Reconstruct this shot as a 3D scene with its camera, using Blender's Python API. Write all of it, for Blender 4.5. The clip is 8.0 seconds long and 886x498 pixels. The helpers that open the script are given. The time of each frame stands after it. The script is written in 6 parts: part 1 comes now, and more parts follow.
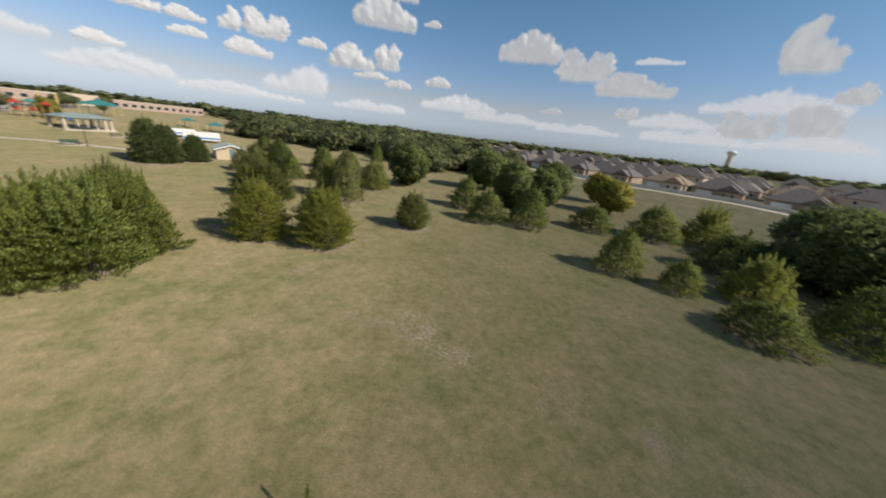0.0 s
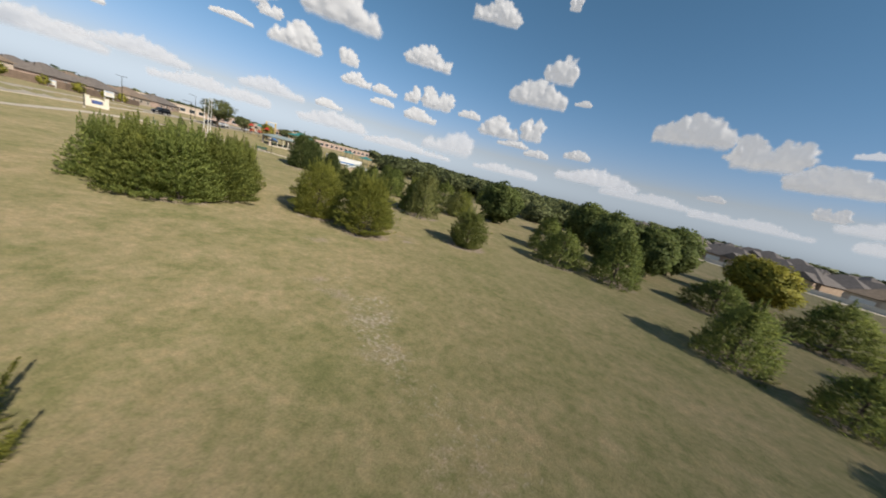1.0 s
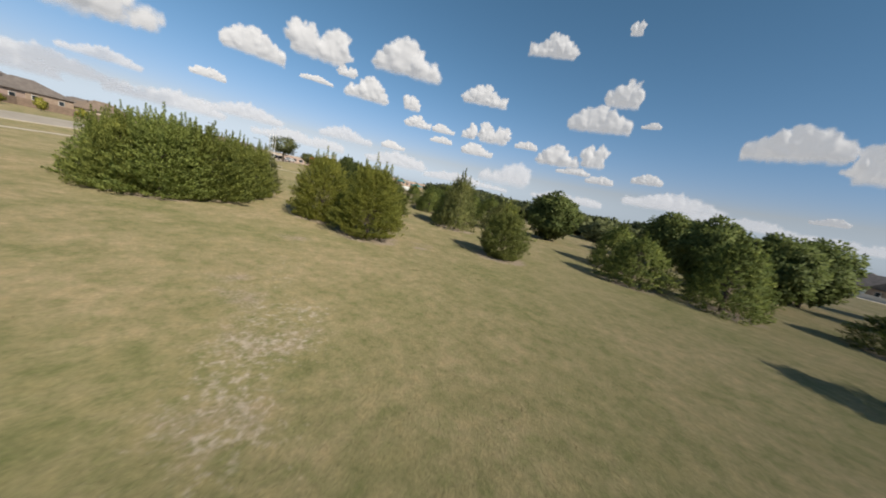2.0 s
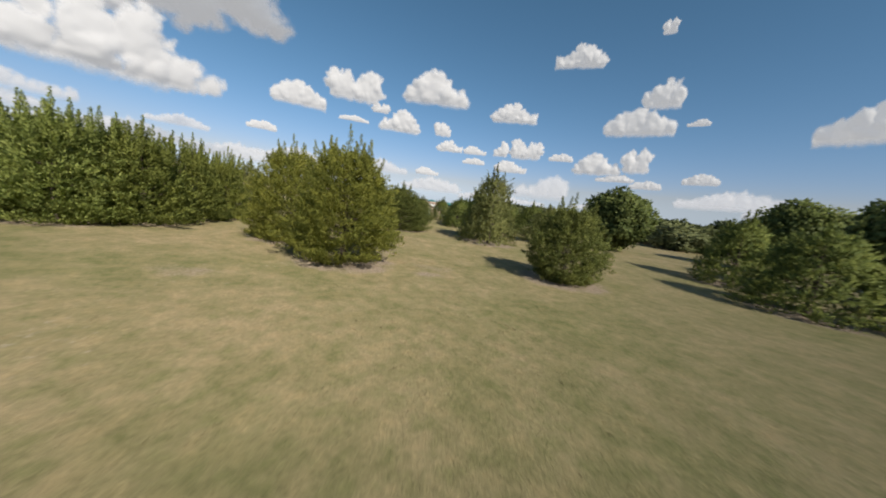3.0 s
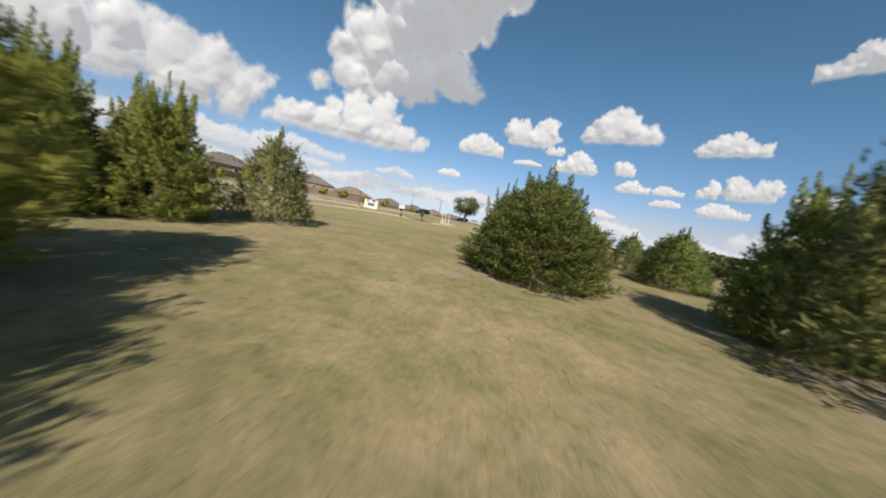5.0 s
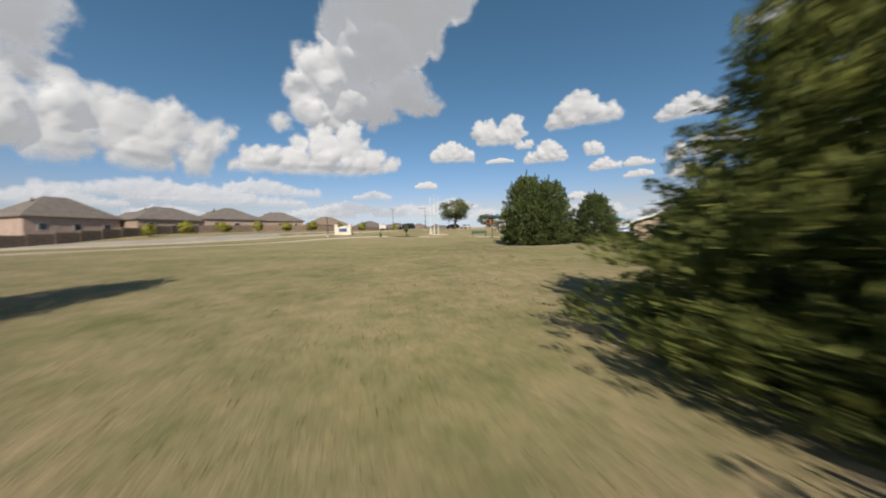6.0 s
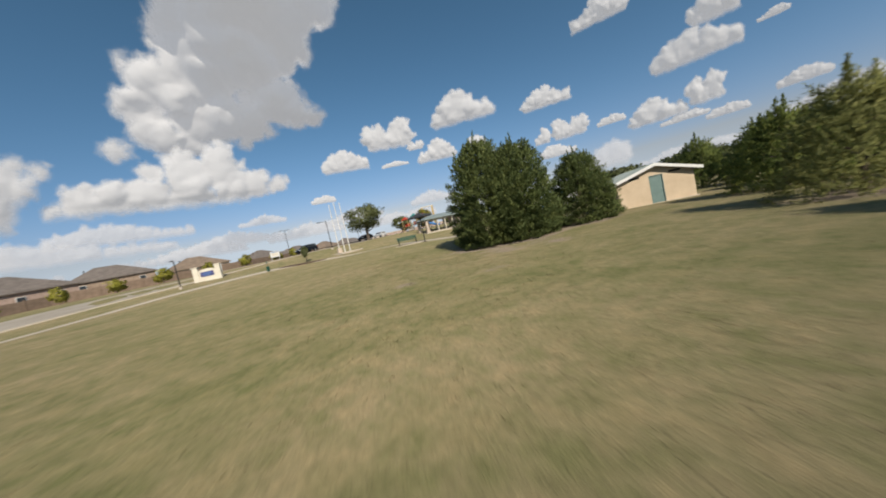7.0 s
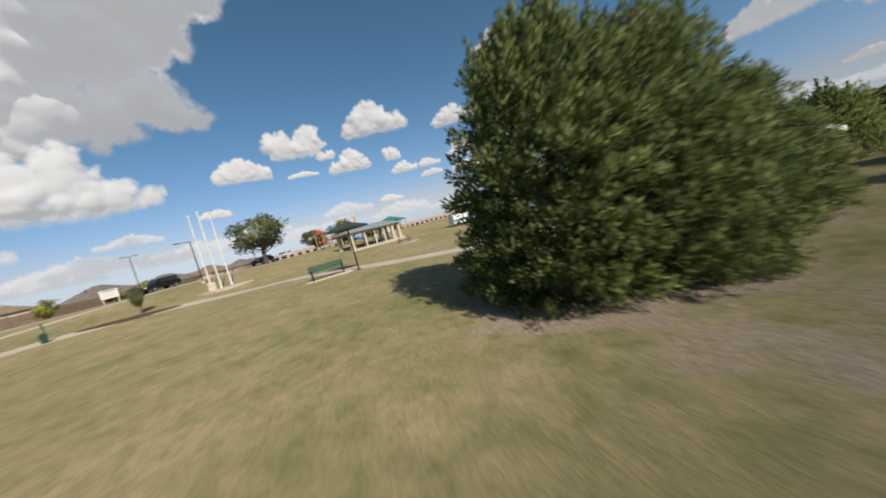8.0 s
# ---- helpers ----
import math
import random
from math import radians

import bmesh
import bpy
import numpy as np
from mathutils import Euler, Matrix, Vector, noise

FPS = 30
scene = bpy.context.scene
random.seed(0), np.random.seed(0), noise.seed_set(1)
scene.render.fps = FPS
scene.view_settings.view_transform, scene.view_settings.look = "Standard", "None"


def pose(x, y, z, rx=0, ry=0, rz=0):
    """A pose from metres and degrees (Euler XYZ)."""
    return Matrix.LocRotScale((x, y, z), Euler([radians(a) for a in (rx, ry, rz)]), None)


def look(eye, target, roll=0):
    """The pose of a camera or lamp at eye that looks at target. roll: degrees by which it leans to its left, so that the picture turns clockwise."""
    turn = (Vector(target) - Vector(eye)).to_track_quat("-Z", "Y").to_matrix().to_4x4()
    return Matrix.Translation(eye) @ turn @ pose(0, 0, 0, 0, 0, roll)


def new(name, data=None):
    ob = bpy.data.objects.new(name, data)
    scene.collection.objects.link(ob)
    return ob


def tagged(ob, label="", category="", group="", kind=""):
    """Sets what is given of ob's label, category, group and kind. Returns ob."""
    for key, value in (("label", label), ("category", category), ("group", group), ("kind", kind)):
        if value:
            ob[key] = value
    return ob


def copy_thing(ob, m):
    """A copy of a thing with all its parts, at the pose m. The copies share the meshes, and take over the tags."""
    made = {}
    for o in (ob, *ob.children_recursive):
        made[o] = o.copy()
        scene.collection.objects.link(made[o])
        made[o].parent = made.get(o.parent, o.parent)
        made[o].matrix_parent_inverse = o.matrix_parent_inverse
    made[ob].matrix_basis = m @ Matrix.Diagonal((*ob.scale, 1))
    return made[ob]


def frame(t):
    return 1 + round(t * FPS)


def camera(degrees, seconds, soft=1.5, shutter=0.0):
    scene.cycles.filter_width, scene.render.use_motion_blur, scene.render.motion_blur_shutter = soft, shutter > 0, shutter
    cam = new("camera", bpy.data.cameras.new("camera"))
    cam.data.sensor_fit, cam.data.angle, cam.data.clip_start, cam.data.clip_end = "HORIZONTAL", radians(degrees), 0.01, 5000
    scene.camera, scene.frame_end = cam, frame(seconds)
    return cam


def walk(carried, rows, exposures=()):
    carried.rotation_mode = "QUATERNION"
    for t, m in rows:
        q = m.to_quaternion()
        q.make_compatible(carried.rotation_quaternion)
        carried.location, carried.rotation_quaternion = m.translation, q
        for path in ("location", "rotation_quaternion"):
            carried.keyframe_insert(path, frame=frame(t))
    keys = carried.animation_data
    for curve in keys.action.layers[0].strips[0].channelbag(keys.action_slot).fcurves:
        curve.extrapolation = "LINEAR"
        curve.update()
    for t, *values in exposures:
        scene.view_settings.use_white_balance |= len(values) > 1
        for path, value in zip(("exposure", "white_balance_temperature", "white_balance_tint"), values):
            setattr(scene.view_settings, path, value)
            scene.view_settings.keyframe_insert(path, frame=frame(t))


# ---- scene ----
# the one flight: seconds, place in metres, turn in degrees
FLIGHT = [
    (0.0, 39.69, -42.54, 10.03, 69.41, -6.19, 2.41),
    (0.5, 43.39, -41.46, 8.21, 72.94, -11.18, 16.44),
    (1.0, 45.67, -39.01, 6.62, 76.02, -13.75, 25.96),
    (1.5, 46.39, -35.89, 5.29, 78.01, -13.49, 32.20),
    (2.8, 42.47, -26.22, 3.05, 81.83, -7.52, 42.04),
    (3.0, 41.45, -24.88, 2.93, 82.32, -6.70, 43.41),
    (3.5, 38.68, -21.45, 2.74, 83.41, -6.45, 48.69),
    (4.0, 35.63, -18.22, 2.51, 84.46, -8.71, 56.66),
    (4.5, 32.25, -15.30, 2.22, 84.94, -12.31, 67.39),
    (4.7, 30.83, -14.32, 2.20, 84.94, -13.23, 71.50),
    (5.8, 18.11, -9.44, 1.51, 87.28, -2.81, 75.55),
    (6.0, 15.60, -9.47, 1.64, 87.54, 1.42, 71.44),
    (6.5, 9.80, -8.19, 1.95, 86.97, 9.78, 61.87),
    (7.0, 3.98, -6.07, 2.29, 86.14, 12.63, 54.53),
    (7.5, -1.64, -3.27, 2.65, 85.36, 13.12, 47.49),
    (8.0, -8.07, 0.35, 3.13, 84.51, 14.63, 38.75),
]
cam = camera(111.2, 8.0, soft=1.8, shutter=0.26)
walk(cam, [(t, pose(x, y, z, rx, ry, rz)) for t, x, y, z, rx, ry, rz in FLIGHT],
     exposures=[(0.0, 0.05), (3.5, 0.03), (4.0, 0.09), (4.5, 0.16), (4.7, 0.14), (5.8, 0.0), (6.5, -0.13), (7.5, -0.13), (8.0, -0.03)])

# ---- sky and sun ----
SUN_DIR = Vector((0.954 * math.cos(radians(34.6)), -0.299 * math.cos(radians(34.6)), math.sin(radians(34.6))))
world = bpy.data.worlds.new("sky")
scene.world = world
world.use_nodes = True
wn = world.node_tree
sky = wn.nodes.new("ShaderNodeTexSky")
sky.sky_type = "NISHITA"
sky.sun_disc = False
sky.sun_elevation = radians(34.6)
sky.sun_rotation = math.atan2(SUN_DIR.x, SUN_DIR.y)
sky.altitude = 200
sky.air_density, sky.dust_density, sky.ozone_density = 1.0, 0.7, 1.7
wn.nodes["Background"].inputs["Strength"].default_value = 0.098
# the sky's own whiteness sets its hue, from deep blue above to pale blue haze below
split = wn.nodes.new("ShaderNodeSeparateColor")
wn.links.new(sky.outputs["Color"], split.inputs["Color"])
white = wn.nodes.new("ShaderNodeMath")
white.operation = "DIVIDE"
wn.links.new(split.outputs["Red"], white.inputs[0])
wn.links.new(split.outputs["Blue"], white.inputs[1])
span = wn.nodes.new("ShaderNodeMapRange")
span.inputs["From Min"].default_value, span.inputs["From Max"].default_value = 0.25, 0.66
wn.links.new(white.outputs[0], span.inputs["Value"])
hue = wn.nodes.new("ShaderNodeMix")
hue.data_type = "RGBA"
hue.inputs[6].default_value = (0.31, 1.0, 1.98, 1.0)
hue.inputs[7].default_value = (0.755, 0.87, 0.985, 1.0)
wn.links.new(span.outputs["Result"], hue.inputs[0])
blue = wn.nodes.new("ShaderNodeVectorMath")
blue.operation = "SCALE"
wn.links.new(hue.outputs[2], blue.inputs[0])
wn.links.new(split.outputs["Green"], blue.inputs["Scale"])
wn.links.new(blue.outputs[0], wn.nodes["Background"].inputs["Color"])
sun = new("sun", bpy.data.lights.new("sun", "SUN"))
sun.data.energy, sun.data.angle, sun.data.color = 4.95, radians(0.53), (1.0, 0.905, 0.765)
sun.matrix_world = look((0, 0, 50), Vector((0, 0, 50)) - SUN_DIR)


# ---- materials ----
def material(name, rough=0.8, metal=0.0):
    m = bpy.data.materials.new(name)
    m.use_nodes = True
    n = m.node_tree.nodes
    b = n["Principled BSDF"]
    b.inputs["Roughness"].default_value = rough
    b.inputs["Metallic"].default_value = metal
    return m, m.node_tree, b


def node(tree, kind, **values):
    n = tree.nodes.new(kind)
    for key, value in values.items():
        n.inputs[key].default_value = value
    return n


def noise_at(tree, coords, scale, detail=4.0, rough=0.55):
    n = node(tree, "ShaderNodeTexNoise", Scale=scale, Detail=detail, Roughness=rough)
    tree.links.new(coords, n.inputs["Vector"])
    return n.outputs["Fac"]


def ramp(tree, fac, stops):
    r = tree.nodes.new("ShaderNodeValToRGB")
    e = r.color_ramp.elements
    while len(e) < len(stops):
        e.new(0.5)
    for el, (pos, col) in zip(e, stops):
        el.position, el.color = pos, (*col, 1.0)
    tree.links.new(fac, r.inputs["Fac"])
    return r.outputs["Color"]


def mix(tree, fac, a, b, blend="MIX"):
    n = tree.nodes.new("ShaderNodeMix")
    n.data_type, n.blend_type = "RGBA", blend
    for sock, value in ((n.inputs[0], fac), (n.inputs[6], a), (n.inputs[7], b)):
        if isinstance(value, bpy.types.NodeSocket):
            tree.links.new(value, sock)
        elif isinstance(value, (tuple, list)):
            sock.default_value = (*value, 1.0)
        else:
            sock.default_value = value
    return n.outputs[2]


def bump(tree, bsdf, height, strength=0.4, distance=0.02):
    n = node(tree, "ShaderNodeBump", Strength=strength, Distance=distance)
    tree.links.new(height, n.inputs["Height"])
    tree.links.new(n.outputs["Normal"], bsdf.inputs["Normal"])


def maths(tree, op, a, b):
    n = tree.nodes.new("ShaderNodeMath")
    n.operation = op
    for sock, value in zip(n.inputs, (a, b)):
        if isinstance(value, bpy.types.NodeSocket):
            tree.links.new(value, sock)
        else:
            sock.default_value = value
    return n.outputs[0]


def surface(name, low, high, scale=3.0, rough=0.8, metal=0.0, grain=40.0, depth=0.004, spread=0.18):
    """A plain surface: two tones at two scales and a fine relief."""
    m, tree, b = material(name, rough, metal)
    co = tree.nodes.new("ShaderNodeTexCoord").outputs["Object"]
    broad = noise_at(tree, co, scale, 3)
    fine = noise_at(tree, co, grain, 3)
    col = ramp(tree, broad, [(0.5 - spread, low), (0.5 + spread, high)])
    col = mix(tree, 0.25, col, ramp(tree, fine, [(0.3, tuple(0.6 * c for c in low)), (0.7, high)]))
    tree.links.new(col, b.inputs["Base Color"])
    bump(tree, b, fine, 0.35, depth)
    return m


def leaves(name, dark, mid, light, scale=1.6, glow=0.3):
    """Foliage: clumps of tone by place, spread leaf by leaf, with light passing through."""
    m, tree, b = material(name, 0.62)
    co = tree.nodes.new("ShaderNodeTexCoord").outputs["Object"]
    geo = tree.nodes.new("ShaderNodeNewGeometry")
    info = tree.nodes.new("ShaderNodeObjectInfo")
    clump = noise_at(tree, co, scale, 3)
    f = maths(tree, "ADD", maths(tree, "MULTIPLY", clump, 0.75), maths(tree, "MULTIPLY", geo.outputs["Random Per Island"], 0.3))
    f = maths(tree, "ADD", f, maths(tree, "MULTIPLY", info.outputs["Random"], 0.12))
    col = ramp(tree, f, [(0.34, dark), (0.56, mid), (0.82, light)])
    tree.links.new(col, b.inputs["Base Color"])
    b.inputs["Specular IOR Level"].default_value = 0.25
    t = tree.nodes.new("ShaderNodeBsdfTranslucent")
    tree.links.new(col, t.inputs["Color"])
    s = node(tree, "ShaderNodeMixShader", Fac=glow)
    out = tree.nodes["Material Output"]
    tree.links.new(b.outputs["BSDF"], s.inputs[1])
    tree.links.new(t.outputs["BSDF"], s.inputs[2])
    tree.links.new(s.outputs["Shader"], out.inputs["Surface"])
    return m


def grass_material():
    m, tree, b = material("mown dry grass", 0.9)
    b.inputs["Diffuse Roughness"].default_value = 1.0
    b.inputs["Specular IOR Level"].default_value = 0.15
    co = tree.nodes.new("ShaderNodeNewGeometry").outputs["Position"]
    bare = tree.nodes.new("ShaderNodeAttribute")
    bare.attribute_name = "bare"
    lush = tree.nodes.new("ShaderNodeAttribute")
    lush.attribute_name = "lush"
    trail = tree.nodes.new("ShaderNodeAttribute")
    trail.attribute_name = "trail"
    far = noise_at(tree, co, 0.02, 5, 0.6)
    broad = noise_at(tree, co, 0.16, 5, 0.6)
    patch = noise_at(tree, co, 0.75, 5, 0.62)
    blade = noise_at(tree, co, 14.0, 4, 0.7)
    fleck = noise_at(tree, co, 48.0, 2, 0.6)
    green = ramp(tree, patch, [(0.28, (0.138, 0.140, 0.062)), (0.55, (0.188, 0.178, 0.085)), (0.78, (0.250, 0.218, 0.120))])
    straw = ramp(tree, patch, [(0.28, (0.258, 0.210, 0.122)), (0.72, (0.348, 0.272, 0.176))])
    f = maths(tree, "ADD", maths(tree, "MULTIPLY", broad, 0.7), maths(tree, "MULTIPLY", patch, 0.3))
    f = maths(tree, "SUBTRACT", f, maths(tree, "MULTIPLY", lush.outputs["Fac"], 0.06))
    dry = tree.nodes.new("ShaderNodeMapRange")
    dry.inputs["From Min"].default_value, dry.inputs["From Max"].default_value = 0.34, 0.62
    tree.links.new(f, dry.inputs["Value"])
    col = mix(tree, dry.outputs["Result"], green, straw)
    col = mix(tree, maths(tree, "MULTIPLY", far, 0.35), col, (0.17, 0.162, 0.064))
    col = mix(tree, maths(tree, "MULTIPLY", lush.outputs["Fac"], maths(tree, "MULTIPLY", patch, 0.9)), col, (0.205, 0.192, 0.090))
    # tufts and thin places, a step apart
    tuft = noise_at(tree, co, 2.6, 4, 0.6)
    col = mix(tree, 0.85, col, ramp(tree, tuft, [(0.32, (0.74, 0.83, 0.70)), (0.5, (1.0, 1.0, 1.0)), (0.68, (1.22, 1.15, 1.16))]), "MULTIPLY")
    sod = noise_at(tree, co, 7.0, 3, 0.6)
    col = mix(tree, 0.25, col, ramp(tree, sod, [(0.34, (0.72, 0.78, 0.68)), (0.5, (1.0, 1.0, 1.0)), (0.66, (1.24, 1.20, 1.20))]), "MULTIPLY")
    # worn earth breaks up at its rim
    soil = ramp(tree, blade, [(0.3, (0.205, 0.162, 0.120)), (0.7, (0.335, 0.275, 0.215))])
    edge = maths(tree, "ADD", bare.outputs["Fac"], maths(tree, "MULTIPLY", maths(tree, "SUBTRACT", patch, 0.5), 1.3))
    edge = maths(tree, "ADD", edge, maths(tree, "MULTIPLY", maths(tree, "SUBTRACT", blade, 0.5), 0.8))
    worn = tree.nodes.new("ShaderNodeMapRange")
    worn.inputs["From Min"].default_value, worn.inputs["From Max"].default_value = 0.38, 0.72
    tree.links.new(edge, worn.inputs["Value"])
    # and the worn trail shows as pale crumbs between the tufts
    crumb = noise_at(tree, co, 5.5, 3, 0.65)
    crumbs = tree.nodes.new("ShaderNodeMapRange")
    crumbs.inputs["From Min"].default_value, crumbs.inputs["From Max"].default_value = 0.72, 0.95
    tree.links.new(maths(tree, "ADD", crumb, maths(tree, "MULTIPLY", trail.outputs["Fac"], 0.30)), crumbs.inputs["Value"])
    col = mix(tree, worn.outputs["Result"], col, soil)
    col = mix(tree, crumbs.outputs["Result"], col, (0.40, 0.345, 0.275))
    col = mix(tree, 0.42, col, ramp(tree, blade, [(0.28, (0.42, 0.42, 0.41)), (0.72, (1.16, 1.15, 1.14))]), "MULTIPLY")
    col = mix(tree, 0.35, col, ramp(tree, fleck, [(0.3, (0.48, 0.48, 0.48)), (0.7, (1.27, 1.27, 1.27))]), "MULTIPLY")
    tree.links.new(col, b.inputs["Base Color"])
    bump(tree, b, maths(tree, "ADD", blade, maths(tree, "MULTIPLY", fleck, 0.5)), 0.7, 0.05)
    return m


def cloud_material(name, body, glow_strength, density=1.0):
    """Cloud: light scattered on its face and through it, with an even glow added; where it is thin, its rim tears into
    wisps.
    """
    m, tree, b = material(name, 1.0)
    d = tree.nodes.new("ShaderNodeBsdfDiffuse")
    d.inputs["Color"].default_value = (body, body * 0.985, body * 0.97, 1)
    t = tree.nodes.new("ShaderNodeBsdfTranslucent")
    t.inputs["Color"].default_value = (body, body, body, 1)
    # even emission stands in for light scattered many times inside the cloud
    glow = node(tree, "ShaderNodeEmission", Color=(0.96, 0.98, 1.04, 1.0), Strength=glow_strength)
    s = node(tree, "ShaderNodeMixShader", Fac=0.2)
    tree.links.new(d.outputs["BSDF"], s.inputs[1])
    tree.links.new(t.outputs["BSDF"], s.inputs[2])
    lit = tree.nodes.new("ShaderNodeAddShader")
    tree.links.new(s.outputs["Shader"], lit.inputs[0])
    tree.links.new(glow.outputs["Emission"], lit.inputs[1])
    cover = tree.nodes.new("ShaderNodeAttribute")
    cover.attribute_name = "cover"
    place = tree.nodes.new("ShaderNodeNewGeometry").outputs["Position"]
    wisp = maths(tree, "ADD", maths(tree, "MULTIPLY", noise_at(tree, place, 0.012, 5, 0.62), 0.9), maths(tree, "MULTIPLY", noise_at(tree, place, 0.05, 3, 0.6), 0.35))
    f = maths(tree, "ADD", cover.outputs["Fac"], maths(tree, "MULTIPLY", maths(tree, "SUBTRACT", wisp, 0.62), 1.15))
    fade = tree.nodes.new("ShaderNodeMapRange")
    fade.interpolation_type = "SMOOTHSTEP"
    fade.inputs["From Min"].default_value, fade.inputs["From Max"].default_value = 0.0, 1.05 if density == 1.0 else 1.5
    fade.inputs["To Min"].default_value, fade.inputs["To Max"].default_value = 0.0, density
    tree.links.new(f, fade.inputs["Value"])
    clearing = tree.nodes.new("ShaderNodeBsdfTransparent")
    torn = tree.nodes.new("ShaderNodeMixShader")
    tree.links.new(fade.outputs["Result"], torn.inputs["Fac"])
    tree.links.new(clearing.outputs["BSDF"], torn.inputs[1])
    tree.links.new(lit.outputs["Shader"], torn.inputs[2])
    tree.links.new(torn.outputs["Shader"], tree.nodes["Material Output"].inputs["Surface"])
    return m


M_GRASS = grass_material()
M_JUNIPER = leaves("juniper sprays", (0.170, 0.203, 0.053), (0.270, 0.303, 0.076), (0.420, 0.435, 0.114), 1.6, 0.5)
M_JUNIPER_PALE = leaves("pale grey-green juniper sprays", (0.192, 0.240, 0.070), (0.304, 0.356, 0.099), (0.470, 0.508, 0.146), 1.6, 0.5)
M_JUNIPER_YELLOW = leaves("yellow-green juniper sprays", (0.236, 0.258, 0.064), (0.352, 0.364, 0.085), (0.540, 0.522, 0.125), 1.6, 0.6)
M_JUNIPER_DARK = leaves("dark juniper sprays", (0.101, 0.139, 0.043), (0.194, 0.244, 0.068), (0.371, 0.404, 0.109), 1.6, 0.48)
M_JUNIPER_GREY = leaves("grey juniper sprays", (0.153, 0.174, 0.061), (0.284, 0.303, 0.107), (0.421, 0.421, 0.153), 1.6, 0.48)
M_JUNIPER_DEEP = leaves("deep green juniper sprays", (0.074, 0.105, 0.040), (0.132, 0.172, 0.058), (0.238, 0.266, 0.088), 1.6, 0.34)
M_JUNIPER_OLIVE = leaves("dark olive juniper sprays", (0.092, 0.118, 0.036), (0.166, 0.196, 0.055), (0.290, 0.308, 0.086), 1.6, 0.42)
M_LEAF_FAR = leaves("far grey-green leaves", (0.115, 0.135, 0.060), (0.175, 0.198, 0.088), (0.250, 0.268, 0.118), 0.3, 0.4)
M_LEAF = leaves("broad leaves", (0.088, 0.122, 0.040), (0.150, 0.190, 0.060), (0.238, 0.272, 0.086), 0.8, 0.45)
M_LEAF_YELLOW = leaves("yellowing leaves", (0.150, 0.165, 0.030), (0.300, 0.290, 0.050), (0.460, 0.400, 0.085), 0.8, 0.35)
M_LEAF_STREET = leaves("bright yellow-green leaves", (0.300, 0.300, 0.050), (0.430, 0.410, 0.070), (0.560, 0.510, 0.100), 0.8, 0.35)
M_LEAF_PARK = leaves("grey-green park leaves", (0.115, 0.135, 0.056), (0.190, 0.212, 0.085), (0.270, 0.290, 0.115), 0.8, 0.4)
M_BARK = surface("grey-brown bark", (0.055, 0.042, 0.032), (0.14, 0.11, 0.085), 6.0, 0.95, grain=60, depth=0.01)
M_TWIG = surface("bare dead twigs", (0.20, 0.145, 0.115), (0.34, 0.26, 0.21), 6.0, 0.9, grain=60, depth=0.004)
M_CONCRETE = surface("pale concrete", (0.46, 0.395, 0.31), (0.60, 0.52, 0.42), 0.6, 0.9)
M_ASPHALT = surface("worn road concrete", (0.33, 0.285, 0.23), (0.44, 0.385, 0.32), 0.3, 0.9)
M_CARPARK = surface("grey asphalt", (0.12, 0.118, 0.115), (0.18, 0.178, 0.175), 0.3, 0.9)
M_STUCCO = surface("beige stucco", (0.55, 0.43, 0.30), (0.66, 0.53, 0.38), 1.2, 0.9)
M_ROOF_METAL = surface("grey-green standing seam metal", (0.24, 0.29, 0.28), (0.33, 0.38, 0.36), 1.0, 0.5, 0.1)
M_WHITE = surface("white paint", (0.72, 0.71, 0.68), (0.82, 0.81, 0.78), 2.0, 0.5)
M_TEAL = surface("grey-teal paint", (0.13, 0.20, 0.19), (0.17, 0.255, 0.24), 2.0, 0.5)
M_GREEN_METAL = surface("dark green coated steel", (0.018, 0.075, 0.052), (0.028, 0.105, 0.075), 3.0, 0.45, 0.2)
M_DARK_METAL = surface("dark bronze steel", (0.025, 0.022, 0.02), (0.05, 0.045, 0.04), 4.0, 0.45, 0.4)
M_SHADE = surface("charcoal shade cloth", (0.03, 0.033, 0.038), (0.055, 0.058, 0.065), 2.0, 0.85)
M_TEAL_ROOF = surface("teal metal roof", (0.03, 0.17, 0.17), (0.05, 0.24, 0.23), 1.0, 0.45)
M_STONE = surface("tan stone", (0.46, 0.37, 0.29), (0.64, 0.53, 0.43), 2.5, 0.9)
M_BRICK = surface("tan brick", (0.28, 0.20, 0.15), (0.42, 0.32, 0.24), 1.5, 0.9)
M_BRICK_RED = surface("pinkish brown brick", (0.36, 0.26, 0.21), (0.50, 0.37, 0.31), 1.5, 0.9)
M_SHINGLE = surface("grey-brown shingles", (0.14, 0.115, 0.10), (0.235, 0.20, 0.175), 1.2, 0.9, grain=12, depth=0.03)
M_SHINGLE_DARK = surface("dark grey shingles", (0.095, 0.082, 0.078), (0.165, 0.145, 0.138), 1.2, 0.9, grain=12, depth=0.03)
M_SHINGLE_TAN = surface("tan shingles", (0.19, 0.14, 0.10), (0.30, 0.225, 0.165), 1.2, 0.9, grain=12, depth=0.03)
M_WINDOW = surface("dark window glass", (0.02, 0.025, 0.03), (0.04, 0.05, 0.06), 1.0, 0.08)
M_FENCE = surface("weathered fence boards", (0.17, 0.12, 0.085), (0.28, 0.20, 0.145), 1.5, 0.9)
M_WALL_PALE = surface("pale precast wall", (0.50, 0.47, 0.42), (0.62, 0.58, 0.52), 0.5, 0.9)
M_RED = surface("red paint", (0.35, 0.035, 0.02), (0.48, 0.06, 0.03), 2.0, 0.45)
